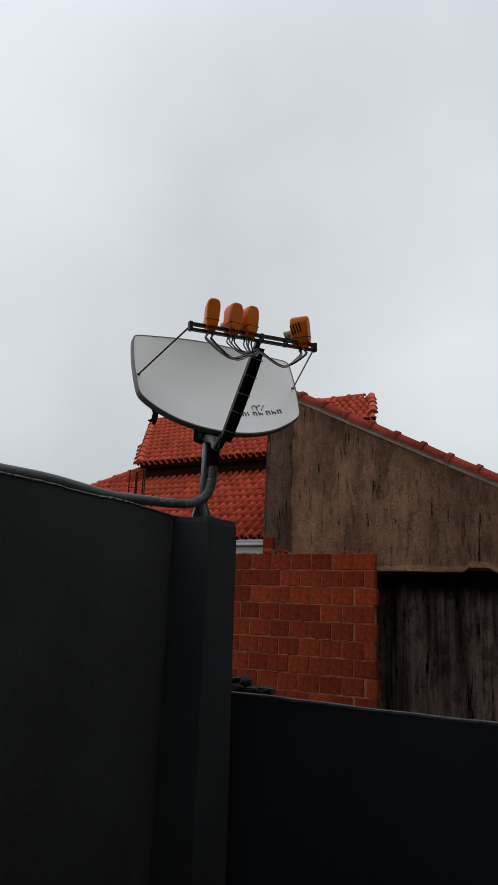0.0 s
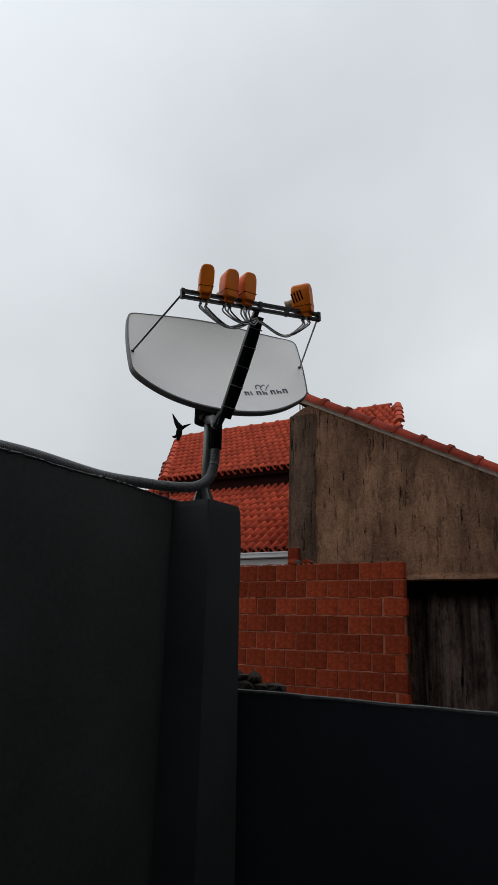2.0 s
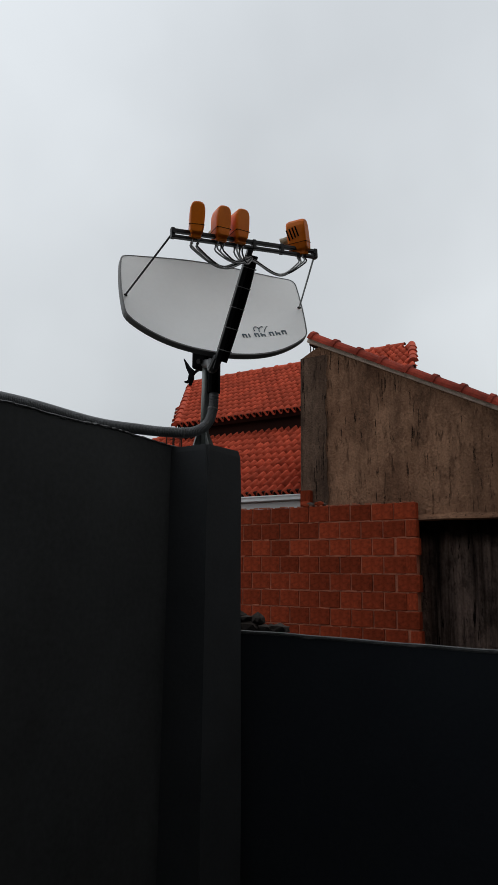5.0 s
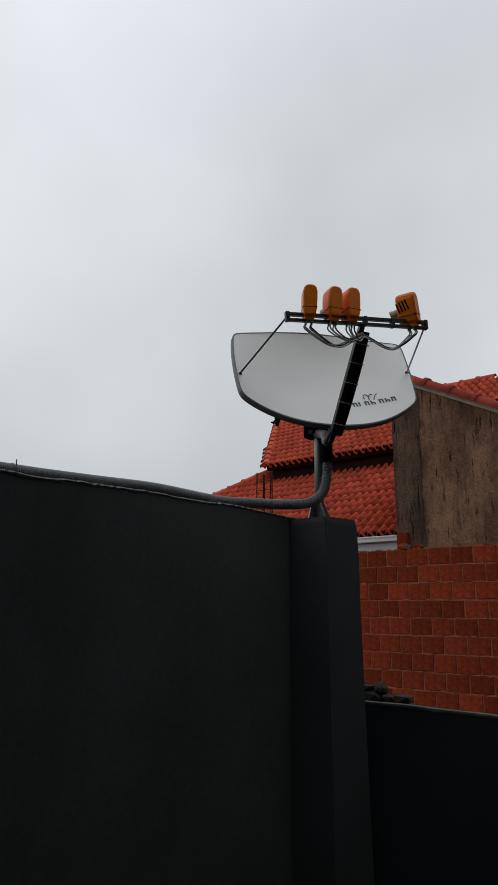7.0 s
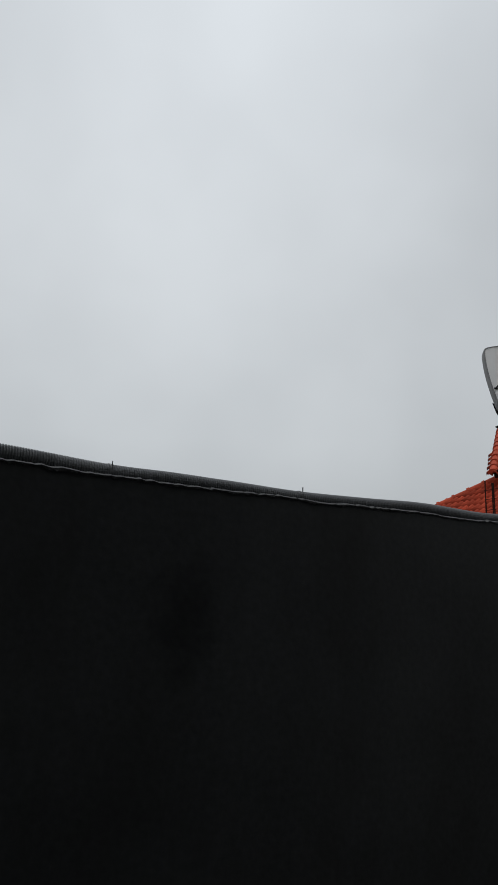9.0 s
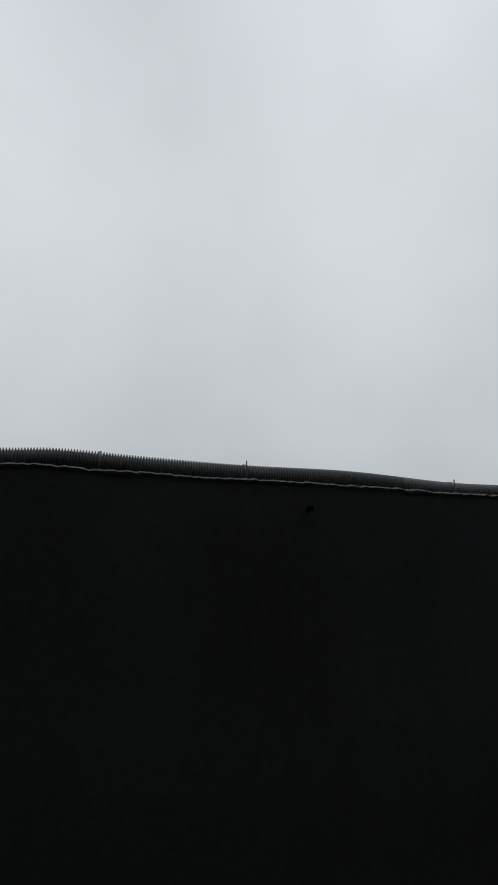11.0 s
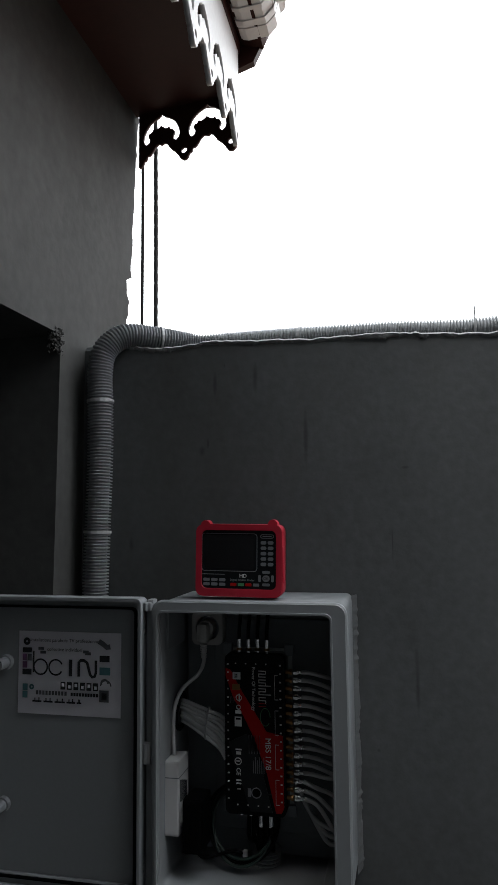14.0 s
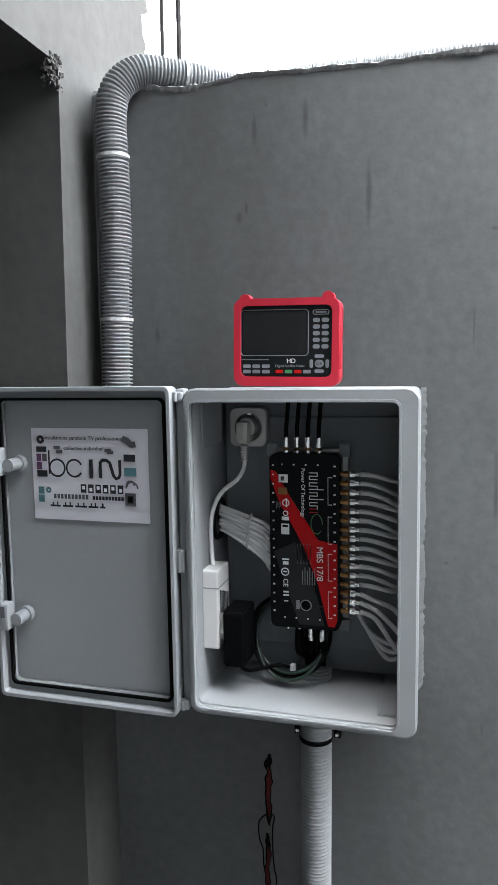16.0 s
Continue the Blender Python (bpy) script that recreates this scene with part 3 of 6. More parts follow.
part("bargeboard", bm, M_SOFFIT, roof_edge, "dark end board")
part("roof_deck", box_bm((-1.4, -3.5, 0.34), (0.0, 0.03, 0.38), m=EAVE @ pose(0, 0, 0, 0, 14, 0)), M_TILE_UNDER, roof_edge)

part("backing_board", box_bm((-0.004, -3.5, 0.312), (0.010, 0.01, 0.45), 0.002, EAVE), M_SOFFIT, roof_edge, "dark red board behind the gutter")

gutter = thing("gutter", "pale plastic rain gutter with collars and outlet box", "gutter")


def gutter_section(y0, y1, grow, name):
    prof = [(0.018, 0.44), (0.018, 0.36), (0.026, 0.335), (0.045, 0.33), (0.108, 0.335), (0.133, 0.36), (0.143, 0.40), (0.159, 0.415), (0.159, 0.44)]
    c = Vector((0.070, 0.39))
    bm = bmesh.new()
    rings = []
    for y in (y0, y1):
        rings.append([bm.verts.new(EAVE @ Vector((c.x + (x - c.x) * grow, y, c.y + (z - c.y) * grow))) for x, z in prof])
    n = len(prof)
    for k in range(n):
        bm.faces.new((rings[0][k], rings[0][(k + 1) % n], rings[1][(k + 1) % n], rings[1][k]))
    bm.faces.new(rings[0])
    bm.faces.new(rings[1][::-1])
    return part(name, bm, M_GUTTER, gutter)


gutter_section(-3.5, -0.02, 1.0, "trough")
gutter_section(-0.075, -0.030, 1.05, "end_cap")
gutter_section(-0.165, -0.150, 1.08, "collar")
gutter_section(-0.110, -0.085, 1.08, "collar")
gutter_section(-3.5, -0.705, 1.10, "trough")
part("bead", tube_bm([EAVE @ Vector((0.134, -0.70, 0.372)), EAVE @ Vector((0.134, -0.06, 0.372))], 0.006, 8), M_GUTTER, gutter)
part("outlet_slot", box_bm((0.042, -0.570, 0.2985), (0.076, -0.560, 0.3010), 0, EAVE), M_RUBBER, gutter)
for y in (-0.53, -1.3, -2.2):
    part("clip", box_bm((0.130, y - 0.02, 0.40), (0.170, y + 0.02, 0.455), 0.012, EAVE), M_GUTTER, gutter)
part("clip", box_bm((0.140, -0.165, 0.38), (0.178, -0.09, 0.43), 0.012, EAVE), M_GUTTER, gutter)
part("outlet_box", box_bm((0.020, -0.610, 0.300), (0.098, -0.500, 0.345), 0.006, EAVE), M_GUTTER, gutter, "square outlet box under the gutter")

for k, (x0, x1) in enumerate(((-0.719, -0.717), (-0.673, -0.668))):
    rod = spline([(x1, 0.45, -0.2), (x1, 0.45, 2.1), ((x0 + x1) / 2 + 0.002, 0.45, 2.8), (x0, 0.45, 3.36)], 0.02)
    ob = part("steel_rod", tube_bm(rod, 0.0060, 6, True, [0.0072 + 0.0014 * (i % 2) for i in range(len(rod))] if k else None), M_ROD)
    tagged(ob, "thin dark upright steel rod behind the wall", "rod", "steel rods")

# ---- corrugated conduit along the wall top ----
R, R2 = 0.033, 0.0235


def tube_radius(x):
    """The conduit narrows gently towards the pillar."""
    return R2 + (R - R2) * max(0.0, min(1.0, (2.02 - x) / 0.75))


conduit = thing("corrugated_conduit", "grey corrugated plastic conduit tied along the wall top", "conduit")
ctrl = [(3.955, -0.085, 2.62), (3.957, -0.085, 2.50), (3.955, -0.083, 2.40), (3.915, -0.082, 2.315), (3.83, -0.065, 2.262), (3.72, -0.01, 2.246), (3.58, 0.05, 2.242)]
for cx, cy, up in ((3.35, 0.075, 0.002), (3.0, 0.085, 0.012), (2.7, 0.085, 0.004), (2.38, 0.085, 0.0), (2.1, 0.09, 0.005), (1.9, 0.10, 0.006), (1.67, 0.105, 0), (1.35, 0.105, 0.006), (1.0, 0.105, 0), (0.70, 0.105, 0.004), (0.48, 0.100, 0.008), (0.30, 0.098, -0.005), (0.10, 0.094, -0.007), (-0.13, 0.102, -0.007), (-0.30, 0.122, -0.006)):
    ctrl.append((cx, cy, top_of(cx) + tube_radius(cx) - 0.004 + up))
ctrl += [(-0.42, 0.108, 2.250), (-0.508, 0.048, 2.257), (-0.582, -0.008, 2.256), (-0.626, -0.036, 2.215), (-0.638, -0.040, 2.15), (-0.636, -0.040, 2.08), (-0.635, -0.040, 1.93),
         (-0.640, -0.040, 1.75), (-0.645, -0.040, 1.5), (-0.63, -0.045, 1.40), (-0.56, -0.06, 1.352), (-0.45, -0.07, 1.348), (-0.41, -0.07, 1.348)]
bm = bmesh.new()
cpath = add_corrugated(bm, ctrl, lambda p: tube_radius(p.x), 0.0080, 20)
part("corrugated_tube", bm, M_CONDUIT, conduit)


def tie_ring(i, tail=0.0):
    a, b = cpath[i - 3], cpath[i + 3]
    mid, d = cpath[i], (b - a).normalized()
    rr = tube_radius(mid.x)
    bm = tube_bm([mid - d * 0.0035, mid + d * 0.0035], rr + 0.0018, 16)
    if tail:
        add_box(bm, (mid.x - 0.0014, mid.y - rr - 0.003, mid.z), (mid.x + 0.0014, mid.y - rr, mid.z + rr + tail))
    part("zip_tie", bm, M_TIE, conduit, "white cable tie")


for tx, tz, tail in ((3.957, 2.53, 0), (3.95, 2.39, 0), (3.78, None, 0), (2.38, None, 0.010), (1.68, None, 0.004), (1.005, None, 0.006), (0.588, None, 0), (0.303, None, 0.020), (-0.134, None, 0), (-0.507, None, 0), (-0.636, 2.081, 0), (-0.640, 1.746, 0)):
    if tz is None:
        i = min(range(5, len(cpath) - 5), key=lambda k: abs(cpath[k].x - tx) + (9 if cpath[k].z > 2.33 else 0))
    else:
        i = min(range(5, len(cpath) - 5), key=lambda k: abs(cpath[k].x - tx) + abs(cpath[k].z - tz))
    tie_ring(i, tail)

# ---- satellite dish on the pillar ----
DW = Vector((0.837, -0.547, 0)).normalized()
EL = radians(28)
DN = Vector((-0.547 * math.cos(EL), -0.837 * math.cos(EL), math.sin(EL)))
DV = DN.cross(DW).normalized()
if DV.z < 0:
    DV = -DV
D0 = Vector((3.49, 0.08, 2.84)) + DW * 0.455 + DV * 0.06
SK = radians(5)
DU = DW * math.cos(SK) + DV * math.sin(SK)
DY = DV * math.cos(SK) - DW * math.sin(SK)


def dish_outline():
    def arc(a, b, sag, n=18):
        a, b = Vector(a), Vector(b)
        nrm = Vector(((b - a).y, -(b - a).x)).normalized()
        return [a.lerp(b, k / n) + nrm * sag * (1 - (2 * k / n - 1) ** 2) for k in range(n)]

    tl, tr, br, bl = (-0.418, 0.262), (0.500, 0.232), (0.440, -0.165), (-0.470, -0.155)
    pts = arc(bl, br, 0.158, 44) + arc(br, tr, 0.004, 22) + arc(tr, tl, 0.058, 44) + arc(tl, bl, 0.012, 22)
    for _ in range(3):
        m = len(pts)
        pts = [(pts[i - 1] + pts[i] * 2 + pts[(i + 1) % m]) / 4 for i in range(m)]
    return pts


def dish_at(u, v, off=0.0):
    sag = 0.085 * max(0, 1 - (u / 0.47) ** 2) * max(0, 1 - ((v + 0.01) / 0.36) ** 2)
    return D0 + DU * u + DY * v - DN * (sag - off)


dish = thing("satellite_dish", "white offset satellite dish with four feeds on a pillar mast", "satellite dish", at=(0, 0, 0))
ring2 = dish_outline()
bm = bmesh.new()
N = 16
for off, flip in ((0.0, False), (-0.006, True)):
    cen = bm.verts.new(dish_at(0, -0.02, off))
    rows = []
    for k in range(1, N + 1):
        rows.append([bm.verts.new(dish_at(p.x * k / N, -0.02 + (p.y + 0.02) * k / N, off)) for p in ring2])
    m = len(ring2)
    for i in range(m):
        bm.faces.new((cen, rows[0][i], rows[0][(i + 1) % m]))
        for k in range(N - 1):
            bm.faces.new((rows[k][i], rows[k + 1][i], rows[k + 1][(i + 1) % m], rows[k][(i + 1) % m]))
reflector = part("reflector", bm, M_DISH, dish, "white enamelled reflector", smooth=True)
bm = bmesh.new()
m = len(ring2)
prev = None
rim = []
for i in range(m):
    p = ring2[i]
    g = Vector((p.x, p.y)).normalized()
    a = dish_at(p.x, p.y)
    rim.append([bm.verts.new(a + DN * 0.003), bm.verts.new(a + (DU * g.x + DY * g.y) * 0.007 + DN * 0.001), bm.verts.new(a + (DU * g.x + DY * g.y) * 0.008 - DN * 0.026), bm.verts.new(a - DN * 0.026)])
for i in range(m):
    for k in range(4):
        a, b = rim[i], rim[(i + 1) % m]
        bm.faces.new((a[k], a[(k + 1) % 4], b[(k + 1) % 4], b[k]))
part("rim", bm, M_RIM, dish, "folded metal rim with its shade in the colour")

# maker's mark: plain dark strokes
def mark(u0, v0, u1, v1):
    bm = bmesh.new()
    c = [dish_at(u0, v0, 0.003), dish_at(u1, v0, 0.003), dish_at(u1, v1, 0.003), dish_at(u0, v1, 0.003)]
    f = [bm.verts.new(p) for p in c]
    g = [bm.verts.new(p - DN * 0.002) for p in c]
    bm.faces.new(f)
    for k in range(4):
        bm.faces.new((f[k], f[(k + 1) % 4], g[(k + 1) % 4], g[k]))
    part("mark", bm, M_LOGO, reflector)


for k in range(7):
    u = 0.118 + 0.0325 * k + (0.012 if k > 3 else 0)
    v = -0.160 + 0.09 * (u - 0.118)
    w = 0.022 if k != 1 else 0.006
    mark(u, v, u + 0.006, v + 0.028)
    if k != 1:
        mark(u + 0.006, v + (0.011 if k % 2 else 0.022), u + w, v + (0.017 if k % 2 else 0.028))
        mark(u + w - 0.006, v, u + w, v + (0.011 if k % 2 else 0.022))
for k in range(3):
    u = 0.205 + 0.024 * k
    pts = [dish_at(u + 0.014 * math.cos(a), -0.098 + 0.020 * math.sin(a + k * 0.6), 0.003) for a in [0.3 + 0.42 * j for j in range(9)]]
    part("mark", tube_bm(pts, 0.0020, 5), M_LOGO, reflector)

BARL, BARR = Vector((3.345, -0.307, 2.968)), Vector((3.868, -0.672, 3.002))
BD = (BARR - BARL).normalized()
BM = BARL.lerp(BARR, 0.525)
TOD = (dish_at(0, 0) - BM)
TOD = (TOD - BD * TOD.dot(BD)).normalized()
BUP = BD.cross(TOD).normalized()
if BUP.z < 0:
    BUP = -BUP
Z = Vector((0, 0, 1))


def basis(o, x, y, z):
    return Matrix(((x.x, y.x, z.x, o.x), (x.y, y.y, z.y, o.y), (x.z, y.z, z.z, o.z), (0, 0, 0, 1)))


BF = basis(BARL, BD, BD.cross(Z).normalized() * -1, Z)
BY = (Z - BD * Z.dot(BD)).normalized()
BX = BY.cross(BD).normalized()
BF = basis(BARL, BD, BX, BY)
L = (BARR - BARL).length
feed_rail = part("feed_rail", box_bm((0, -0.010, -0.004), (L, 0.010, 0.010), 0.002, BF), M_BLACK, dish, "black slotted feed rail")
part("feed_rail", box_bm((0, -0.010, -0.028), (L, 0.010, -0.016), 0.002, BF), M_BLACK, dish, "black slotted feed rail")
for s in (0.0, L * 0.3, L * 0.55, L * 0.75, L):
    part("rail_joint", box_bm((s - 0.008, -0.012, -0.030), (s + 0.008, 0.012, 0.013), 0.003, BF), M_BLACK, dish)
for s in (0.004, L - 0.004):
    part("bolt", tube_bm([BF @ Vector((s, -0.016, -0.006)), BF @ Vector((s, 0.016, -0.006))], 0.008, 6), M_BLACK, dish)
ARM0 = Vector((3.703, -0.28, 2.525))
ARM1 = BM + Vector((0, 0, -0.03))
ad = (ARM1 - ARM0).normalized()
ax = ad.cross(DN).normalized()
AF = basis(ARM0, ax, ad.cross(ax).normalized(), ad)
AL = (ARM1 - ARM0).length
part("feed_arm", box_bm((-0.011, -0.018, -0.03), (0.011, 0.018, AL), 0.004, AF), M_BLACK, dish, "square black steel feed arm")
part("cable_sleeve", tube_bm(spline([AF @ Vector((0.022, -0.004, 0.01)), AF @ Vector((0.026, -0.006, AL * 0.3)), AF @ Vector((0.026, -0.004, AL * 0.7)), AF @ Vector((0.02, 0.0, AL * 0.97))], 0.02), 0.021, 10), M_RUBBER, dish, "black cable sleeve tied to the arm")
for s in (0.12, 0.32, 0.5, 0.68, 0.85):
    p = AF @ Vector((0.01, -0.003, AL * s))
    bm = tube_bm([p - ad * 0.0014 + ax * 0.004, p + ad * 0.0014 + ax * 0.004], 0.0305, 14)
    part("zip_tie", bm, M_TIE, dish, "white cable tie")
    part("zip_tie", box_bm((0.038, -0.03, AL * s - 0.003), (0.044, -0.024, AL * s + 0.003), 0, AF), M_TIE, dish)
part("hook", tube_bm(spline([ARM0 + ad * 0.02, ARM0 - ad * 0.02 + Vector((0.02, 0.03, 0.0)), Vector((3.80, -0.18, 2.56)), Vector((3.90, -0.09, 2.60)), Vector((3.95, -0.03, 2.62))], 0.02), 0.022, 10), M_BLACK, dish, "black steel elbow under the dish")
for end, u, v in ((BF @ Vector((0.0, 0, -0.008)), -0.450, -0.02), (BF @ Vector((L, 0, -0.008)), 0.462, 0.03)):
    t = dish_at(u, v, 0.0)
    part("strut", tube_bm([end, t], 0.0042, 8), M_GALV if u > 0 else M_BLACK, dish, "thin stay rod")
    part("bolt", tube_bm([t - DU * 0.008, t + DU * 0.008], 0.006, 6), M_BLACK, dish)

# mast and its foot
part("mast", tube_bm([(3.955, -0.035, 2.18), (3.957, -0.038, 2.5), (3.96, -0.035, 2.74)], 0.021, 16), M_GALV, dish, "galvanised steel mast", smooth=True)
part("mast_sleeve", tube_bm([(3.957, -0.085, 2.47), (3.955, -0.085, 2.66)], 0.0300, 12), M_RUBBER, dish)
part("foot_plate", box_bm((3.885, -0.10, 2.181), (4.012, 0.06, 2.191), 0.002), M_GALV, dish)
for dx, dy, a in ((-0.04, -0.03, 0), (0.035, -0.05, 70), (0.02, 0.04, 140)):
    bm = bmesh.new()
    t = 0.003
    f = [(0.0, 0.0), (0.062, 0.0), (0.02, 0.10), (0.0, 0.10)]
    mm = pose(3.955, -0.02, 2.190, 0, 0, a + 180)
    lo = [bm.verts.new(mm @ Vector((x + 0.012, -t, z))) for x, z in f]
    hi = [bm.verts.new(mm @ Vector((x + 0.012, t, z))) for x, z in f]
    bm.faces.new(lo)
    bm.faces.new(hi[::-1])
    for k in range(4):
        bm.faces.new((lo[k], lo[(k + 1) % 4], hi[(k + 1) % 4], hi[k]))
    part("gusset", bm, M_GALV, dish)
for dx, dy in ((-0.055, -0.085), (0.05, -0.085), (-0.055, 0.045), (0.05, 0.045)):
    part("bolt", tube_bm([(3.955 + dx, -0.02 + dy + 0.01, 2.184), (3.955 + dx, -0.02 + dy + 0.01, 2.206)], 0.006, 6), M_GALV, dish)
back = dish_at(0.02, 0.02, -0.03)
part("back_bracket", box_bm((-0.055, -0.10, -0.11), (0.055, -0.012, 0.12), 0.01, basis(back, DU, DN, DY)), M_RUBBER, dish, "black mounting bracket behind the dish")
part("clamp", box_bm((3.925, -0.055, 2.60), (3.995, 0.03, 2.70), 0.012), M_RUBBER, dish)
part("clamp_ear", tube_bm([(3.90, -0.03, 2.62), (3.93, -0.03, 2.63)], 0.012, 8), M_BLACK, dish)


def feed(s, tilt, turn, slots, lean):
    """One orange feed head with its horn and connectors, on the rail at length s."""
    o = BF @ Vector((s, 0, 0.024))
    f = basis(o, BD, BX, BY) @ pose(0, 0, 0, tilt, lean, turn)
    prof = [(-0.024, -0.052), (0.024, -0.052), (0.031, -0.040), (0.035, -0.012), (0.037, 0.040), (0.036, 0.072), (0.031, 0.090), (0.022, 0.100), (0.010, 0.104), (-0.010, 0.104), (-0.022, 0.100), (-0.031, 0.090), (-0.036, 0.072), (-0.037, 0.040), (-0.035, -0.012), (-0.031, -0.040)]
    prof = [(x * 0.85, 0.104 - (0.104 - z) * 0.86) for x, z in prof]
    bm = bmesh.new()
    rings = []
    for y, g in ((-0.042, 0.78), (-0.040, 0.90), (-0.034, 0.97), (-0.026, 1.0), (0.028, 1.0), (0.036, 0.96), (0.042, 0.84)):
        rings.append([bm.verts.new(f @ Vector((x * g, y, 0.03 + (z - 0.03) * (0.5 + g / 2)))) for x, z in prof])
    n = len(prof)
    for a, b in zip(rings, rings[1:]):
        for k in range(n):
            bm.faces.new((a[k], a[(k + 1) % n], b[(k + 1) % n], b[k]))
    bm.faces.new(rings[0][::-1])
    bm.faces.new(rings[-1])
    body = part("feed_head", bm, M_ORANGE, dish, "orange plastic feed head")
    part("seam", box_bm((-0.0304, -0.0425, 0.0038), (0.0304, 0.038, 0.0060), 0, f), M_RUBBER, body)
    for k in range(4 * slots):
        part("vent_slot", box_bm((-0.0325, -0.022 + k * 0.014, 0.026), (-0.0304, -0.016 + k * 0.014, 0.072), 0.0, f @ pose(0, 0, 0, -14, 0, 0)), M_RUBBER, body)
    part("connector_base", box_bm((-0.020, -0.030, -0.046), (0.020, 0.026, -0.028), 0.004, f), M_ORANGE, body)
    part("feedhorn", tube_bm([f @ Vector((0, 0.036, 0.03)), f @ Vector((0, 0.062, 0.024)), f @ Vector((0, 0.075, 0.02))], 0.02, 14, True, [0.019, 0.021, 0.026]), M_HORN, body)
    for x in (-0.012, 0.012):
        for y in (-0.014, 0.010):
            part("connector", tube_bm([f @ Vector((x, y, -0.040)), f @ Vector((x, y, -0.060))], 0.0055, 8), M_NICKEL, body)
    return f


FEEDS = [(L * 0.155, 5, -14), (L * 0.318, 3, 2), (L * 0.445, 2, 6), (L * 0.885, 0, 42)]
for i, (s, tilt, turn) in enumerate(FEEDS):
    f = feed(s, tilt, turn, int(i == 3), (5, 4, 3, -13)[i])
    for k in range(4):
        st = f @ Vector(((-0.012, 0.012)[k % 2], (-0.014, 0.010)[k // 2], -0.058))
        sag = 0.018 + 0.009 * k
        mid = st.lerp(ARM1, 0.45) + Vector((0, 0, -0.045 - sag - 0.03 * (i in (0, 3)))) + DN * 0.01 * k
        near = ARM1 + Vector((0, 0, -0.03 - 0.004 * k)) + ax * (0.012 if i < 3 else -0.02)
        pts = spline([st, st + Vector((0, 0, -0.022)), mid, near.lerp(mid, 0.3), near, AF @ Vector((0.025, -0.012 + 0.006 * k, AL * 0.88))], 0.012)
        part("coax", tube_bm(pts, 0.0034, 6), M_COAX if k != 1 else M_BLACK, dish, "thin coaxial cable", smooth=True)


# ---- enclosure on the wall ----
cab = thing("junction_enclosure", "light grey plastic wall enclosure with its door open", "enclosure")
CX0, CX1, CZ0, CZ1, CY = -0.418, 0.0, 0.995, 1.605, -0.212
ccx, ccz, cw, ch = (CX0 + CX1) / 2, (CZ0 + CZ1) / 2, CX1 - CX0, CZ1 - CZ0
ix0, ix1, iz0, iz1 = -0.403, -0.034, 1.010, 1.5805
icx, icz = (ix0 + ix1) / 2 - ccx, (iz0 + iz1) / 2 - ccz
inner = rounded(ix1 - ix0, iz1 - iz0, 0.012, 4, icx, icz)
body = part("body", plate_bm(rounded(cw - 0.012, ch - 0.012, 0.016, 5), 0.197, facing(ccx, -0.1005, ccz), [rounded(cw - 0.027, ch - 0.030, 0.012, 4)]), M_BOX, cab)
bm = plate_bm(rounded(cw, ch, 0.024, 6), 0.016, facing(ccx, CY + 0.008, ccz), [inner])
bmesh.ops.bevel(bm, geom=[e for e in bm.edges if len(e.link_faces) == 2 and e.calc_face_angle() > 1.0], offset=0.0035, segments=2, affect="EDGES")
part("front_rim", bm, M_BOX, cab)
part("lip", plate_bm(rounded(ix1 - ix0 + 0.008, iz1 - iz0 + 0.008, 0.014, 4), 0.006, facing(ccx + icx, CY - 0.002, ccz + icz), [rounded(ix1 - ix0, iz1 - iz0, 0.012, 4)]), M_BOX, cab)
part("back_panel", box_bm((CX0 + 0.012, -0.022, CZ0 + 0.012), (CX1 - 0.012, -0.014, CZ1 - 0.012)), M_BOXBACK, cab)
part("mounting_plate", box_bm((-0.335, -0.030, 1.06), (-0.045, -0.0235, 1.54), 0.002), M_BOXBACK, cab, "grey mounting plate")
part("corner_boss", box_bm((-0.072, -0.175, 1.004), (-0.0145, -0.03, 1.014), 0.003), M_BOX, cab)
part("side_pad", box_bm((-0.4055, -0.16, 1.49), (-0.399, -0.06, 1.575), 0.002), M_BOX, cab)
bm = bmesh.new()
prev = None
for k in range(180):
    z = 0.985 + k * 0.612 / 179
    w = 0.004 + 0.003 * noise.noise((z * 16, 2, 9)) + 0.004 * noise.noise((z * 90, 5, 9))
    ring = [bm.verts.new(q) for q in ((-0.007, -0.03, z), (-0.004 + w * 0.4, -0.018, z), (-0.002 + w * 1.0, -0.006, z), (w * 1.1, 0.004, z), (-0.007, 0.004, z))]
    if prev:
        for q in range(5):
            bm.faces.new((prev[q], prev[(q + 1) % 5], ring[(q + 1) % 5], ring[q]))
    prev = ring
part("plaster_bead", bm, M_WALL, cab, "ragged plaster bead beside the enclosure")

# the open door, seen from its inside
DX0, DX1, DZ0, DZ1 = -0.818, -0.437, 0.988, 1.609
dcx, dcz, dw, dh = (DX0 + DX1) / 2, (DZ0 + DZ1) / 2, DX1 - DX0, DZ1 - DZ0
door = part("door", plate_bm(rounded(dw, dh, 0.012, 4), 0.005, facing(dcx, -0.168, dcz)), M_DOOR, cab, "open door of the enclosure")
bm = plate_bm(rounded(dw, dh, 0.012, 4), 0.030, facing(dcx, -0.185, dcz), [rounded(dw - 0.012, dh - 0.014, 0.008, 4)])
part("edge", bm, M_BOX, door)
part("ledge", plate_bm(rounded(dw - 0.011, dh - 0.013, 0.008, 4), 0.010, facing(dcx, -0.178, dcz), [rounded(dw - 0.040, dh - 0.052, 0.010, 4)]), M_BOX, door)
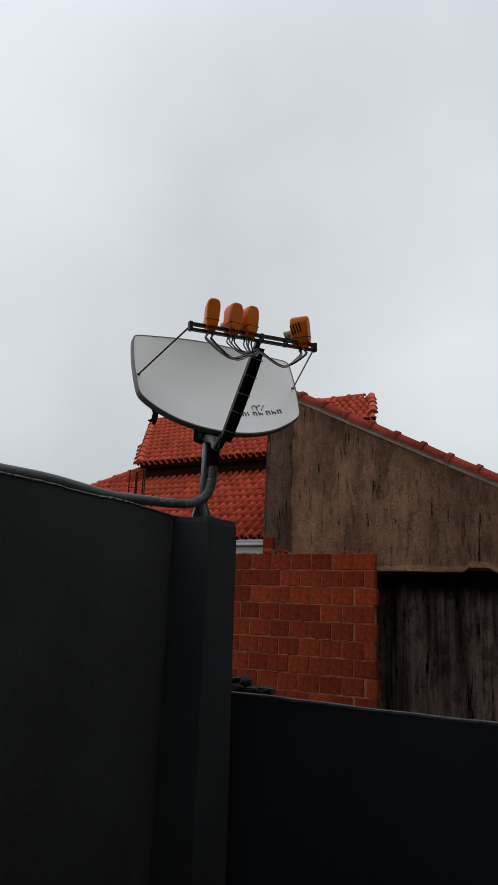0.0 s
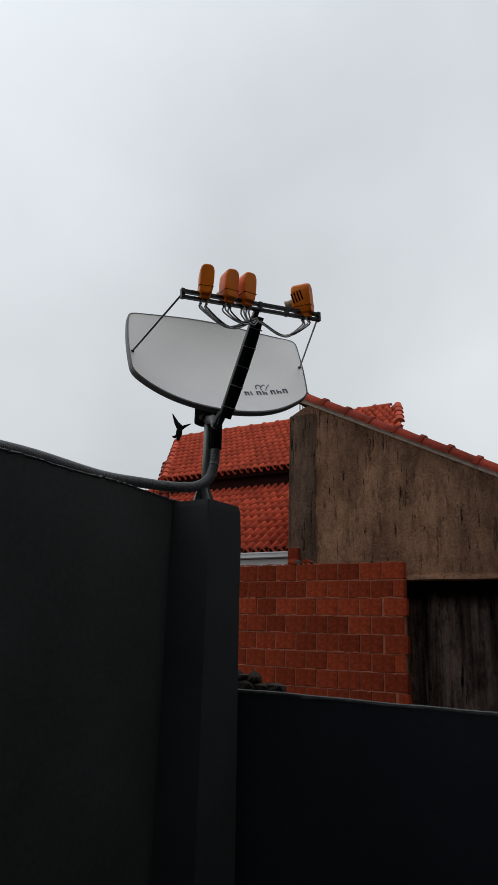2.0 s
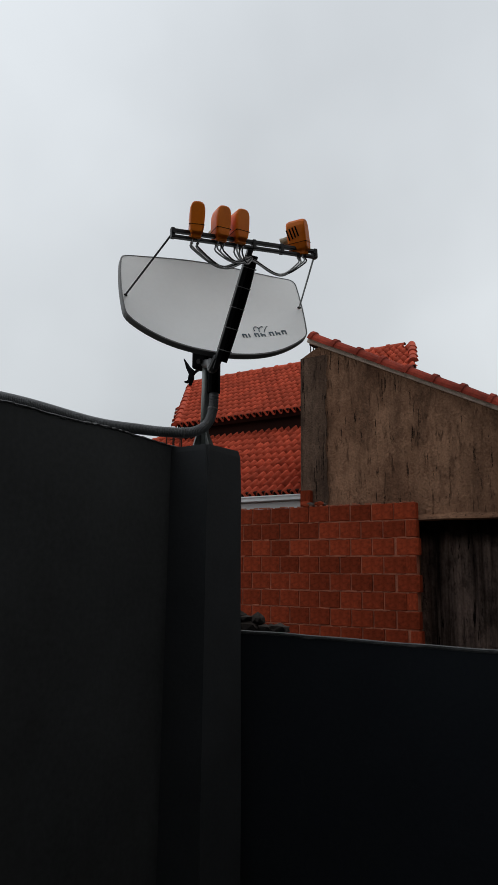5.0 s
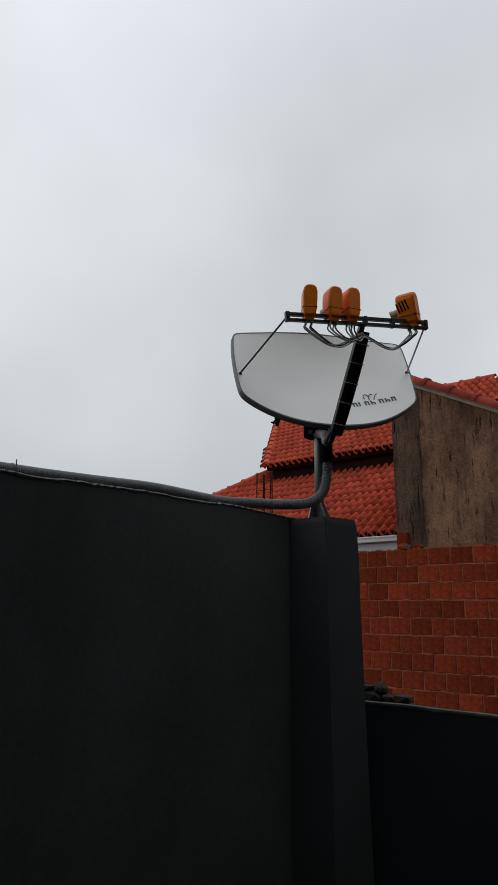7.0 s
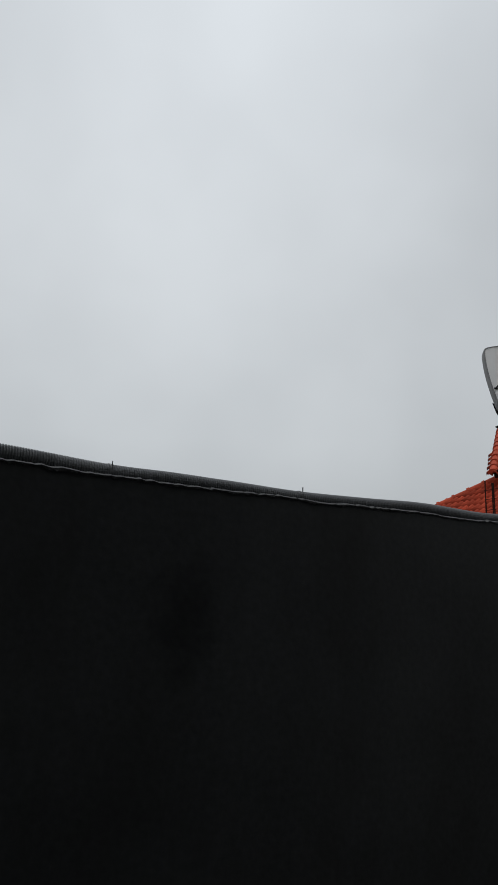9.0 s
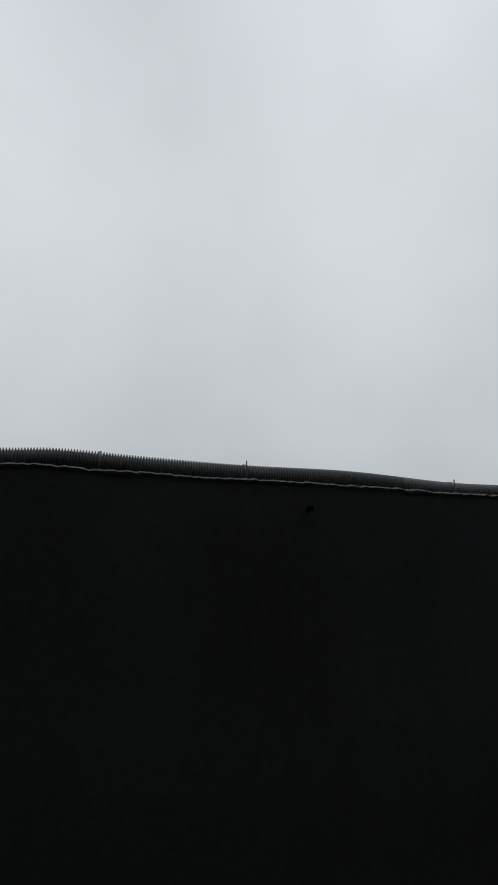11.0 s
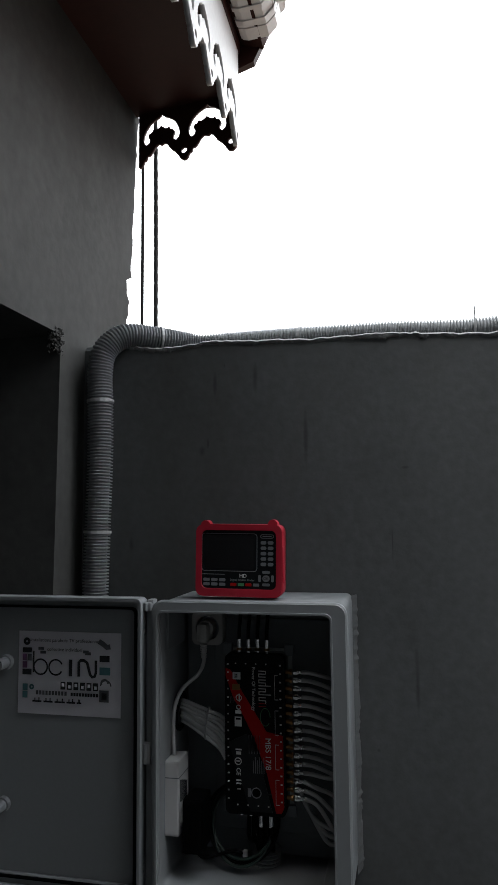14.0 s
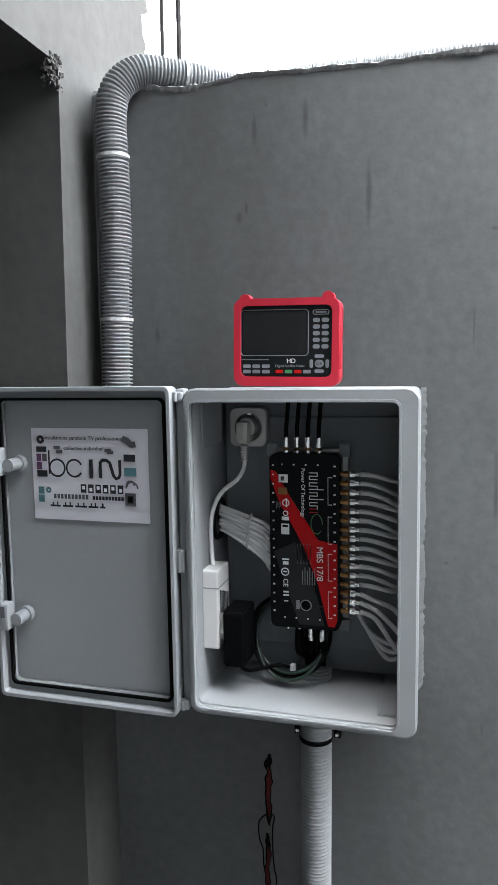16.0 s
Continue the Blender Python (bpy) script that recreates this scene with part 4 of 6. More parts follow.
part("seal", plate_bm(rounded(dw - 0.030, dh - 0.040, 0.012, 5), 0.008, facing(dcx, -0.184, dcz), [rounded(dw - 0.040, dh - 0.050, 0.010, 5)]), M_RUBBER, door, "black rubber door seal")
for z in (1.460, 1.153):
    lock = part("lock", tube_bm([(-0.770, -0.17, z), (-0.770, -0.208, z)], 0.0125, 16), M_BOX, door, "grey quarter-turn lock")
    part("lock_tongue", box_bm((-0.801, -0.216, z - 0.020), (-0.782, -0.196, z + 0.034), 0.003), M_BOX, lock)
    part("lock_collar", tube_bm([(-0.770, -0.172, z), (-0.770, -0.182, z)], 0.0165, 16), M_BOX, lock)
    part("lock_slot", box_bm((-0.797, -0.2168, z + 0.006), (-0.787, -0.2155, z + 0.028), 0), M_INK_GREY, lock)
part("hinge_post", box_bm((-0.436, -0.196, 0.995), (-0.420, -0.172, 1.604), 0.004), M_BOX, cab)
part("hinge_post", box_bm((-0.446, -0.206, 1.0), (-0.440, -0.186, 1.600), 0.002), M_BOX, cab)
for z, h in ((1.285, 0.022), (1.590, 0.009), (1.005, 0.009)):
    hinge = part("hinge", box_bm((-0.446, -0.209, z - h), (-0.420, -0.196, z + h), 0.004), M_BOX, cab, "grey plastic hinge")
    part("hinge_pin", tube_bm([(-0.431, -0.208, z - h * 0.9), (-0.431, -0.208, z + h * 0.9)], 0.004, 10), M_BOX, hinge)
for z in (1.545, 1.53, 1.06, 1.045):
    part("hinge_rib", box_bm((-0.447, -0.203, z - 0.003), (-0.436, -0.190, z + 0.003), 0.001), M_BOX, cab)

door.location = (0.0, -0.022, 0.0)

# printed sheet taped inside the door
sheet = thing("paper_sheet", "white printed flyer sheet stuck inside the door", "paper")
PX0, PX1, PZ0, PZ1 = -0.741, -0.494, 1.350, 1.530
bm = bmesh.new()
grid = [[bm.verts.new((PX0 + (PX1 - PX0) * i / 14, -0.1942 - 0.0010 * (1 + noise.noise((i * 0.4, j * 0.5, 2))), PZ0 + (PZ1 - PZ0) * j / 10)) for i in range(15)] for j in range(11)]
for j in range(10):
    for i in range(14):
        bm.faces.new((grid[j][i], grid[j][i + 1], grid[j + 1][i + 1], grid[j + 1][i]))
bmesh.ops.solidify(bm, geom=bm.faces[:], thickness=0.0006)
part("sheet", bm, M_PAPER, sheet)
PY = -0.1972


def flat(bm):
    for v in bm.verts:
        v.co.y = PY + (v.co.y - PY) * 0.04
    return bm


def pp(u, v):
    """A point of the sheet from its left (0 to 1) and its top (0 to 1)."""
    return PX0 + (PX1 - PX0) * u, PZ1 - (PZ1 - PZ0) * v


def ink(u0, v0, u1, v1, m=M_INK, name="print"):
    (x0, z1), (x1, z0) = pp(u0, v0), pp(u1, v1)
    part(name, box_bm((x0, PY - (0.0005 if m is M_PAPER else 0.0002), z0), (x1, PY + 0.0002, z1)), m, sheet)


def ink_text(body, u, v, size, m=M_INK):
    x, z = pp(u, v)
    part("lettering", text_bm(body, size, facing(x, PY, z), 0.00015), m, sheet)


def ink_line(pts, r, m=M_INK):
    q = []
    for u, v in pts:
        x, z = pp(u, v)
        q.append((x, PY, z))
    part("logo_shape", flat(tube_bm(q, r, 6)), m, sheet)


def ink_ring(u, v, r, w, a0=0, a1=360, m=M_INK):
    x, z = pp(u, v)
    n = 20
    part("logo_shape", flat(tube_bm([(x + r * math.cos(radians(a0 + (a1 - a0) * k / n)), PY, z + r * math.sin(radians(a0 + (a1 - a0) * k / n))) for k in range(n + 1)], w, 6, a1 - a0 < 359)), m, sheet)


ink_text("installations parabole TV professionnel", 0.46, 0.105, 0.0108, M_INK)
ink_text("collective individuel", 0.46, 0.215, 0.0108, M_INK)
# large channel mark as plain rounded shapes
ink_line([(0.155, 0.24), (0.155, 0.50)], 0.0019)
ink_ring(0.225, 0.43, 0.0165, 0.0019)
ink_ring(0.375, 0.43, 0.0165, 0.0019, 25, 330)
ink_line([(0.52, 0.33), (0.52, 0.53)], 0.0042)
ink_line([(0.60, 0.53), (0.60, 0.36), (0.62, 0.335), (0.65, 0.335), (0.68, 0.36), (0.71, 0.50), (0.73, 0.53), (0.755, 0.52), (0.765, 0.48), (0.765, 0.33)], 0.0034)
for k in range(6):
    u = 0.425 + k * 0.063
    ink(u, 0.600, u + 0.047, 0.692)
    ink(u + 0.012, 0.618 + 0.02 * (k % 2), u + 0.036, 0.655 + 0.02 * (k % 2), M_PAPER)
# two numbers and a line of script as plain bars
for k in range(10):
    ink(0.185 + 0.031 * k, 0.715, 0.207 + 0.031 * k, 0.765, M_INK_GREY, "bar")
    ink(0.525 + 0.027 * k, 0.725, 0.546 + 0.027 * k, 0.765, M_INK, "bar")
for a, b in ((0.15, 0.24), (0.26, 0.35), (0.37, 0.47), (0.485, 0.57), (0.585, 0.63)):
    ink(a, 0.835, b, 0.855, M_INK, "bar")
    ink(a + 0.02, 0.805, a + 0.03, 0.84, M_INK, "bar")
    ink(b - 0.03, 0.80, b - 0.02, 0.84, M_INK, "bar")
ink_ring(0.085, 0.125, 0.0055, 0.003)
ink(0.045, 0.20, 0.135, 0.26)
ink(0.045, 0.28, 0.085, 0.36, M_PURPLE)
ink(0.095, 0.28, 0.135, 0.36, M_INK_GREY)
ink(0.045, 0.37, 0.09, 0.45, M_PURPLE)
ink(0.045, 0.46, 0.135, 0.53, M_INK)
ink(0.05, 0.64, 0.10, 0.72, M_TEAL)
ink_ring(0.14, 0.675, 0.004, 0.002, m=M_TEAL)
ink(0.05, 0.73, 0.10, 0.81, M_TEAL)
ink_line([(0.79, 0.10), (0.83, 0.13), (0.87, 0.17), (0.90, 0.16)], 0.006, M_INK_GREY)
ink(0.80, 0.27, 0.895, 0.345, M_INK)
ink(0.80, 0.41, 0.90, 0.50, M_TEAL)
ink_ring(0.85, 0.60, 0.008, 0.0022, 0, 200, M_INK_GREY)
ink_ring(0.86, 0.63, 0.012, 0.0016, 0, 180, M_INK_GREY)
ink(0.80, 0.68, 0.89, 0.82, M_INK_GREY)
ink(0.82, 0.71, 0.87, 0.79, M_INK)
for u, v in ((0.20, 0.19), (0.22, 0.235), (0.64, 0.215), (0.66, 0.235)):
    ink(u, v, u + 0.055, v + 0.035, M_INK_GREY)

# ---- multiswitch ----
ms = thing("multiswitch", "dark multiswitch with red diagonal label inside the enclosure", "multiswitch")
MX0, MX1, MZ0, MZ1, MY = -0.285, -0.150, 1.134, 1.476, -0.115
part("housing", plate_bm(rounded(MX1 - MX0, MZ1 - MZ0, 0.012, 5), 0.042, facing((MX0 + MX1) / 2, MY + 0.0215, (MZ0 + MZ1) / 2)), M_MSWITCH, ms)
part("base_plate", plate_bm(rounded(MX1 - MX0 + 0.018, MZ1 - MZ0 + 0.010, 0.004, 2), 0.006, facing((MX0 + MX1) / 2, MY + 0.047, (MZ0 + MZ1) / 2)), M_GALV, ms)
for x in (MX0 - 0.004, MX1 + 0.004):
    for z in (MZ0 - 0.003, MZ1 + 0.003):
        part("mounting_ear", box_bm((x - 0.011, MY + 0.036, z - 0.013), (x + 0.011, MY + 0.044, z + 0.013), 0.003), M_BOXBACK, ms)


def mp(u, v):
    return MX0 + (MX1 - MX0) * u, MZ1 - (MZ1 - MZ0) * v


def label_poly(pts, m, lift, name="label_field"):
    loop = [mp(*p) for p in pts]
    cx = sum(p[0] for p in loop) / len(loop)
    cz = sum(p[1] for p in loop) / len(loop)
    part(name, plate_bm([(x - cx, z - cz) for x, z in loop], 0.0008, facing(cx, MY - lift, cz)), m, ms)


label_poly([(0.02, 0.09), (0.02, 0.14), (0.14, 0.27), (0.33, 0.40), (0.50, 0.53), (0.70, 0.74), (0.84, 0.975), (0.93, 0.975), (0.97, 0.94), (0.97, 0.50), (0.70, 0.48), (0.52, 0.37), (0.30, 0.24), (0.10, 0.10)], M_REDPRINT, 0.0012, "red_band")
label_poly([(0.06, 0.56), (0.36, 0.50), (0.55, 0.62), (0.78, 0.975), (0.42, 0.975)], M_MSGREY, 0.0008, "grey_band")


def ms_text(body, u, v, size, m=M_WHITEPRINT):
    x, z = mp(u, v)
    part("lettering", text_bm(body, size, facing(x, MY - 0.0024, z, -90), 0.0003), m, ms)


def ms_bar(u0, v0, u1, v1, m=M_WHITEPRINT):
    (x0, z1), (x1, z0) = mp(u0, v0), mp(u1, v1)
    part("print", box_bm((x0, MY - 0.0022, z0), (x1, MY - 0.0008, z1)), m, ms)


ms_text("MBS 17/8", 0.72, 0.615, 0.0175)
ms_text("Power Of Technology", 0.49, 0.215, 0.0105)
for k in range(13):
    v = 0.100 + 0.0185 * k
    ms_bar(0.575, v, 0.695 if k not in (5, 8) else 0.78, v + 0.0042, M_WHITEPRINT if k < 11 else M_REDPRINT)
    if k % 3:
        ms_bar(0.575 + 0.112 * (k % 2), v - 0.0185, 0.585 + 0.112 * (k % 2), v + 0.004)
x, z = mp(0.68, 0.39)
part("logo_ring", tube_bm([(x + 0.011 * math.cos(a), MY - 0.001, z + 0.019 * math.sin(a)) for a in [0.4 * k for k in range(15)]], 0.0007, 5), M_GREEN, ms)
ms_text("CE", 0.225, 0.735, 0.0135)
def ms_ring(u, v, r, m=M_WHITEPRINT):
    x, z = mp(u, v)
    part("icon", tube_bm([(x + r * math.cos(a), MY - 0.0014, z + r * math.sin(a)) for a in [2 * math.pi * k / 12 for k in range(13)]], 0.0011, 5), m, ms)


# small icons down the edge of the label
ms_bar(0.14, 0.115, 0.27, 0.160)
ms_bar(0.17, 0.125, 0.22, 0.150, M_MSGREY)
ms_bar(0.13, 0.190, 0.26, 0.228, M_BRASS)
ms_ring(0.24, 0.275, 0.0062)
ms_bar(0.24, 0.25, 0.26, 0.30)
ms_ring(0.235, 0.335, 0.0045)
ms_bar(0.18, 0.355, 0.28, 0.375)
ms_bar(0.17, 0.395, 0.185, 0.455)
ms_bar(0.27, 0.395, 0.285, 0.455)
ms_bar(0.185, 0.395, 0.27, 0.402)
ms_bar(0.185, 0.415, 0.27, 0.455)
ms_bar(0.18, 0.595, 0.28, 0.603)
ms_bar(0.19, 0.612, 0.27, 0.630)
ms_ring(0.22, 0.672, 0.0072)
ms_bar(0.19, 0.668, 0.25, 0.674)
ms_bar(0.19, 0.785, 0.27, 0.793)
ms_bar(0.19, 0.805, 0.27, 0.812)
ms_bar(0.20, 0.840, 0.26, 0.845)
for q in range(6):
    ms_bar(0.47 + 0.035 * q, 0.66 - 0.02 * (q % 2), 0.478 + 0.035 * q, 0.74, M_KEY)
for q in range(4):
    ms_bar(0.10 + 0.02 * q, 0.27, 0.105 + 0.02 * q, 0.31 - 0.01 * (q % 2), M_KEY)
ms_ring(0.52, 0.86, 0.0105, M_KEY)
ms_bar(0.38, 0.835, 0.43, 0.885, M_KEY)
ms_bar(0.70, 0.86, 0.78, 0.866, M_MSGREY)
for v0 in (0.125, 0.345, 0.555, 0.77):
    for k in range(5):
        ms_bar(0.40 + 0.045 * k, v0 + 0.38 if v0 < 0.2 else 0.52, 0.41 + 0.045 * k, (v0 + 0.38 if v0 < 0.2 else 0.52) + 0.10, M_KEY) if v0 < 0.4 else None
    ms_bar(0.84, v0, 0.845, v0 + 0.155)
    ms_bar(0.84, v0, 0.90, v0 + 0.003)
    ms_bar(0.84, v0 + 0.152, 0.90, v0 + 0.155)
for k in range(17):
    ms_bar(0.045, 0.06 + 0.0525 * k, 0.07, 0.068 + 0.0525 * k)
    ms_bar(0.92, 0.06 + 0.0525 * k, 0.95, 0.068 + 0.0525 * k)
for k in range(4):
    ms_bar(0.18 + 0.17 * k, 0.055, 0.20 + 0.17 * k, 0.062)
    ms_bar(0.20 + 0.17 * k, 0.935, 0.22 + 0.17 * k, 0.942)
x, z = mp(0.52, 0.86)
part("seal_print", tube_bm([(x, MY - 0.0005, z), (x, MY - 0.002, z)], 0.009, 16), M_RUBBER, ms)

# outputs on the right flank with white cables
for k in range(16):
    z = 1.438 - k * 0.0178
    y = MY + 0.014
    con = part("connector", tube_bm([(MX1 - 0.002, y, z), (MX1 + 0.012, y, z)], 0.0048, 8), M_BRASS, ms, "brass screw connector")
    part("ring", tube_bm([(MX1 + 0.010, y, z), (MX1 + 0.015, y, z)], 0.0066, 6), M_BRASS, con)
    part("nut", tube_bm([(MX1 + 0.018, y, z), (MX1 + 0.028, y, z)], 0.0062, 6), M_NICKEL, con)
    part("sleeve", tube_bm([(MX1 + 0.028, y, z), (MX1 + 0.038, y, z)], 0.0046, 8), M_NICKEL, con)
    s = Vector((MX1 + 0.036, y, z))
    j = random.uniform(-0.004, 0.004)
    if k < 13:
        dz = 0.021 + 0.005 * (k % 3) + j
        pts = [s, s + Vector((0.022, -0.002, -0.001)), s + Vector((0.055, 0.006 + j, -dz * 0.5)), (-0.026 + j, -0.055, z - dz * 1.6), (-0.022, -0.045 + j, z - 0.06 - dz), (-0.024, -0.04, max(1.06, z - 0.15))]
    else:
        d = 0.03 + 0.018 * (k - 13)
        pts = [s, s + Vector((0.03, 0, -0.012)), (-0.052, -0.088, z - d), (-0.030, -0.085, z - d - 0.03), (-0.036, -0.08, 1.078 + 0.014 * (15 - k)), (-0.066, -0.074, 1.070 + 0.016 * (15 - k)), (-0.105, -0.066, 1.125), (-0.14, -0.052, 1.185)]
    part("coax", tube_bm(spline(pts, 0.008), 0.0047, 8), M_COAX, ms, "white coaxial cable", smooth=True)
for k in range(8):
    z = 1.385 - k * 0.0125
    y = MY + 0.014 + 0.004 * (k % 2)
    pts = [(-0.396, -0.085 - 0.004 * (k % 3), 1.362 - 0.0065 * k), (-0.375, -0.092 - 0.003 * (k % 3), 1.358 - 0.0068 * k), (-0.33, -0.098 - 0.004 * (k % 2), 1.345 - 0.0085 * k), (-0.305, -0.09, 1.333 - 0.0105 * k), (MX0 - 0.002, y, 1.325 - 0.0125 * k)]
    part("coax", tube_bm(spline(pts, 0.006), 0.0042, 8), M_COAX, ms, "white coaxial cable", smooth=True)
part("cable_tie", tube_bm([(-0.331 + 0.004 * math.sin(a), -0.099 + 0.011 * math.cos(a), 1.317 + 0.035 * math.sin(a)) for a in [2 * math.pi * q / 20 for q in range(21)]], 0.0022, 6), M_TIE, ms)
part("grommet", tube_bm([(-0.396 + 0.002 * math.sin(a), -0.094 + 0.028 * math.cos(a), 1.340 + 0.040 * math.sin(a)) for a in [2 * math.pi * q / 22 for q in range(23)]], 0.0045, 8), M_RUBBER, ms, "black cable grommet")
for k in range(4):
    x = -0.256 + 0.0212 * k
    part("connector", tube_bm([(x, MY + 0.018, MZ1 - 0.002), (x, MY + 0.018, MZ1 + 0.030)], 0.0052, 8), M_NICKEL, ms, "nickel screw connector")
    part("ring", tube_bm([(x, MY + 0.018, MZ1 + 0.005), (x, MY + 0.018, MZ1 + 0.011)], 0.0068, 6), M_BRASS, ms)
    part("coax", tube_bm(spline([(x, MY + 0.018, MZ1 + 0.028), (x, MY + 0.02, MZ1 + 0.05), (x + 0.001, MY + 0.024, MZ1 + 0.070), (x + 0.003, MY + 0.030, 1.588)], 0.01), 0.0042, 8), M_RUBBER, ms, "black coaxial cable")
for k in range(4):
    x = -0.255 + 0.0225 * k
    part("connector", tube_bm([(x, MY + 0.018, MZ0 + 0.002), (x, MY + 0.018, MZ0 - (0.008 if k < 2 else 0.030))], 0.0052, 8), M_NICKEL, ms, "nickel screw connector")
for k in range(7):
    x = -0.236 + 0.0085 * k
    part("coax", tube_bm(spline([(x, MY + 0.018 + 0.006 * (k % 2), MZ0 - (0.028 if k in (3, 6) else 0.002)), (x, MY + 0.018 + 0.007 * (k % 3), MZ0 - 0.055), (-0.204 + (x + 0.204) * 0.7, -0.064 + 0.007 * (k % 3), 1.05), (-0.204 + (x + 0.204) * 0.5, -0.062, 1.0)], 0.01), 0.0048, 8), M_RUBBER, ms, "black coaxial cable")

# ---- mains socket, plug and power supply ----
soc = thing("wall_socket", "cream square mains socket inside the enclosure", "socket")
sx, sz = -0.3405, 1.526
part("plate", plate_bm(rounded(0.074, 0.077, 0.013, 5), 0.034, facing(sx, -0.042, sz), [[(0.029 * math.cos(a), 0.029 * math.sin(a)) for a in [2 * math.pi * k / 24 for k in range(24)]]]), M_PLATE, soc)
# White recess floor drawn in dark grey, its deep shade put into the colour.
part("shaded_recess", tube_bm([(sx, -0.024, sz), (sx, -0.027, sz)], 0.0288, 24), M_KEY, soc)
for q in (-1, 1):
    part("earth_clip", box_bm((sx - 0.004, -0.05, sz + q * 0.0265 - 0.002), (sx + 0.004, -0.028, sz + q * 0.0265 + 0.002)), M_NICKEL, soc)
plug = thing("mains_plug", "white mains plug and cable in the socket", "plug")
part("plug_body", box_bm((-0.3605, -0.082, 1.494), (-0.3335, -0.030, 1.540), 0.010), M_PLATE, plug)
part("plug_body", tube_bm([(-0.345, -0.060, 1.525), (-0.345, -0.028, 1.525)], 0.019, 18), M_PLATE, plug)
for k in range(6):
    part("strain_relief", tube_bm([(-0.346, -0.068, 1.490 - 0.0055 * k), (-0.346, -0.068, 1.487 - 0.0055 * k)], 0.0085 - 0.0004 * k, 10), M_SOCKET, plug)
part("cable", tube_bm(spline([(-0.346, -0.068, 1.49), (-0.346, -0.068, 1.45), (-0.355, -0.085, 1.425), (-0.380, -0.11, 1.402), (-0.394, -0.125, 1.365), (-0.396, -0.13, 1.31), (-0.393, -0.13, 1.25)], 0.006), 0.0045, 8), M_SOCKET, plug, "white mains cable", smooth=True)
strip = thing("extension_socket", "white extension socket block on the enclosure side", "extension socket")
part("block", box_bm((-0.404, -0.165, 1.106), (-0.370, -0.105, 1.262), 0.004), M_SOCKET, strip)
part("end_cap", box_bm((-0.4042, -0.1655, 1.226), (-0.3695, -0.1045, 1.228), 0), M_KEY, strip)
for k in range(6):
    part("print", box_bm((-0.3702, -0.155 + 0.007 * k, 1.175 - 0.002 * k), (-0.3692, -0.151 + 0.007 * k, 1.220 - 0.003 * k)), M_INK, strip)
part("outlet", tube_bm([(-0.372, -0.135, 1.140), (-0.358, -0.135, 1.140)], 0.024, 18), M_SOCKET, strip)
psu = thing("power_adapter", "black plug-in power adapter with thin dark cable", "power adapter")
part("case", box_bm((-0.366, -0.168, 1.068), (-0.322, -0.100, 1.178), 0.007), M_RUBBER, psu)
loop = [(-0.345, -0.13, 1.070), (-0.344, -0.128, 1.052), (-0.330, -0.125, 1.043), (-0.305, -0.115, 1.045), (-0.275, -0.105, 1.050), (-0.25, -0.095, 1.042)]
part("cable", tube_bm(spline(loop, 0.006), 0.0034, 8), M_RUBBER, psu, "thin black cable", smooth=True)
for k, (rx, rz, cz) in enumerate(((0.078, 0.074, 1.104), (0.074, 0.069, 1.108), (0.082, 0.077, 1.107), (0.070, 0.072, 1.100))):
    arc_pts = []
    for q in range(22):
        a = radians(95 + 13 * q + 4 * k)
        arc_pts.append((-0.256 + rx * math.cos(a), -0.066 - 0.042 * max(0, math.sin(a + math.pi * 0.95)) - 0.004 * k, cz + rz * math.sin(a)))
    part("cable", tube_bm(spline(arc_pts, 0.008), 0.0036, 8), M_GREENCABLE if k % 2 else M_RUBBER, psu, "coiled dark cable", smooth=True)
part("ferrule", box_bm((-0.252, -0.098, 1.030), (-0.243, -0.088, 1.048), 0.001), M_WHITEPRINT, psu)

# ---- conduit leaving the bottom of the enclosure ----
down = thing("drop_conduit", "grey corrugated conduit from enclosure to the floor", "conduit")
bm = bmesh.new()
add_corrugated(bm, [(-0.208, -0.066, 1.036), (-0.210, -0.064, 0.95), (-0.211, -0.055, 0.8), (-0.215, -0.045, 0.5), (-0.22, -0.04, 0.0)], 0.033, 0.0080, 20)
part("corrugated_tube", bm, M_CONDUIT, down)
part("clamp_band", tube_bm([(-0.210, -0.061, 0.871), (-0.210, -0.061, 0.876)], 0.0345, 18), M_RUBBER, down, "thin black clamp band")
for x in (-0.253, -0.169):
    part("clamp_lug", box_bm((x - 0.008, -0.04, 0.864), (x + 0.008, 0.0, 0.884), 0.003), M_RUBBER, down)
    part("screw", tube_bm([(x, -0.046, 0.874), (x, -0.038, 0.874)], 0.004, 8), M_CHROME, down)

# chased groove in the plaster below: a ragged dark lip round the red brick behind
def ragged_strip(c, z0, z1, half, seed, grow):
    left, right = [], []
    for k in range(41):
        z = z0 + (z1 - z0) * k / 40
        w = half * min(1.0, 0.25 + k / 5, 0.10 + (40 - k) / 9) * (1 + 0.55 * noise.noise((z * 45, seed, 5))) + grow
        x = c + 0.007 * noise.noise((z * 17, seed + 3, 5)) + 0.004 * noise.noise((z * 60, seed, 1))
        left.append((x - w, z))
        right.append((x + w, z))
    return left + right[::-1]


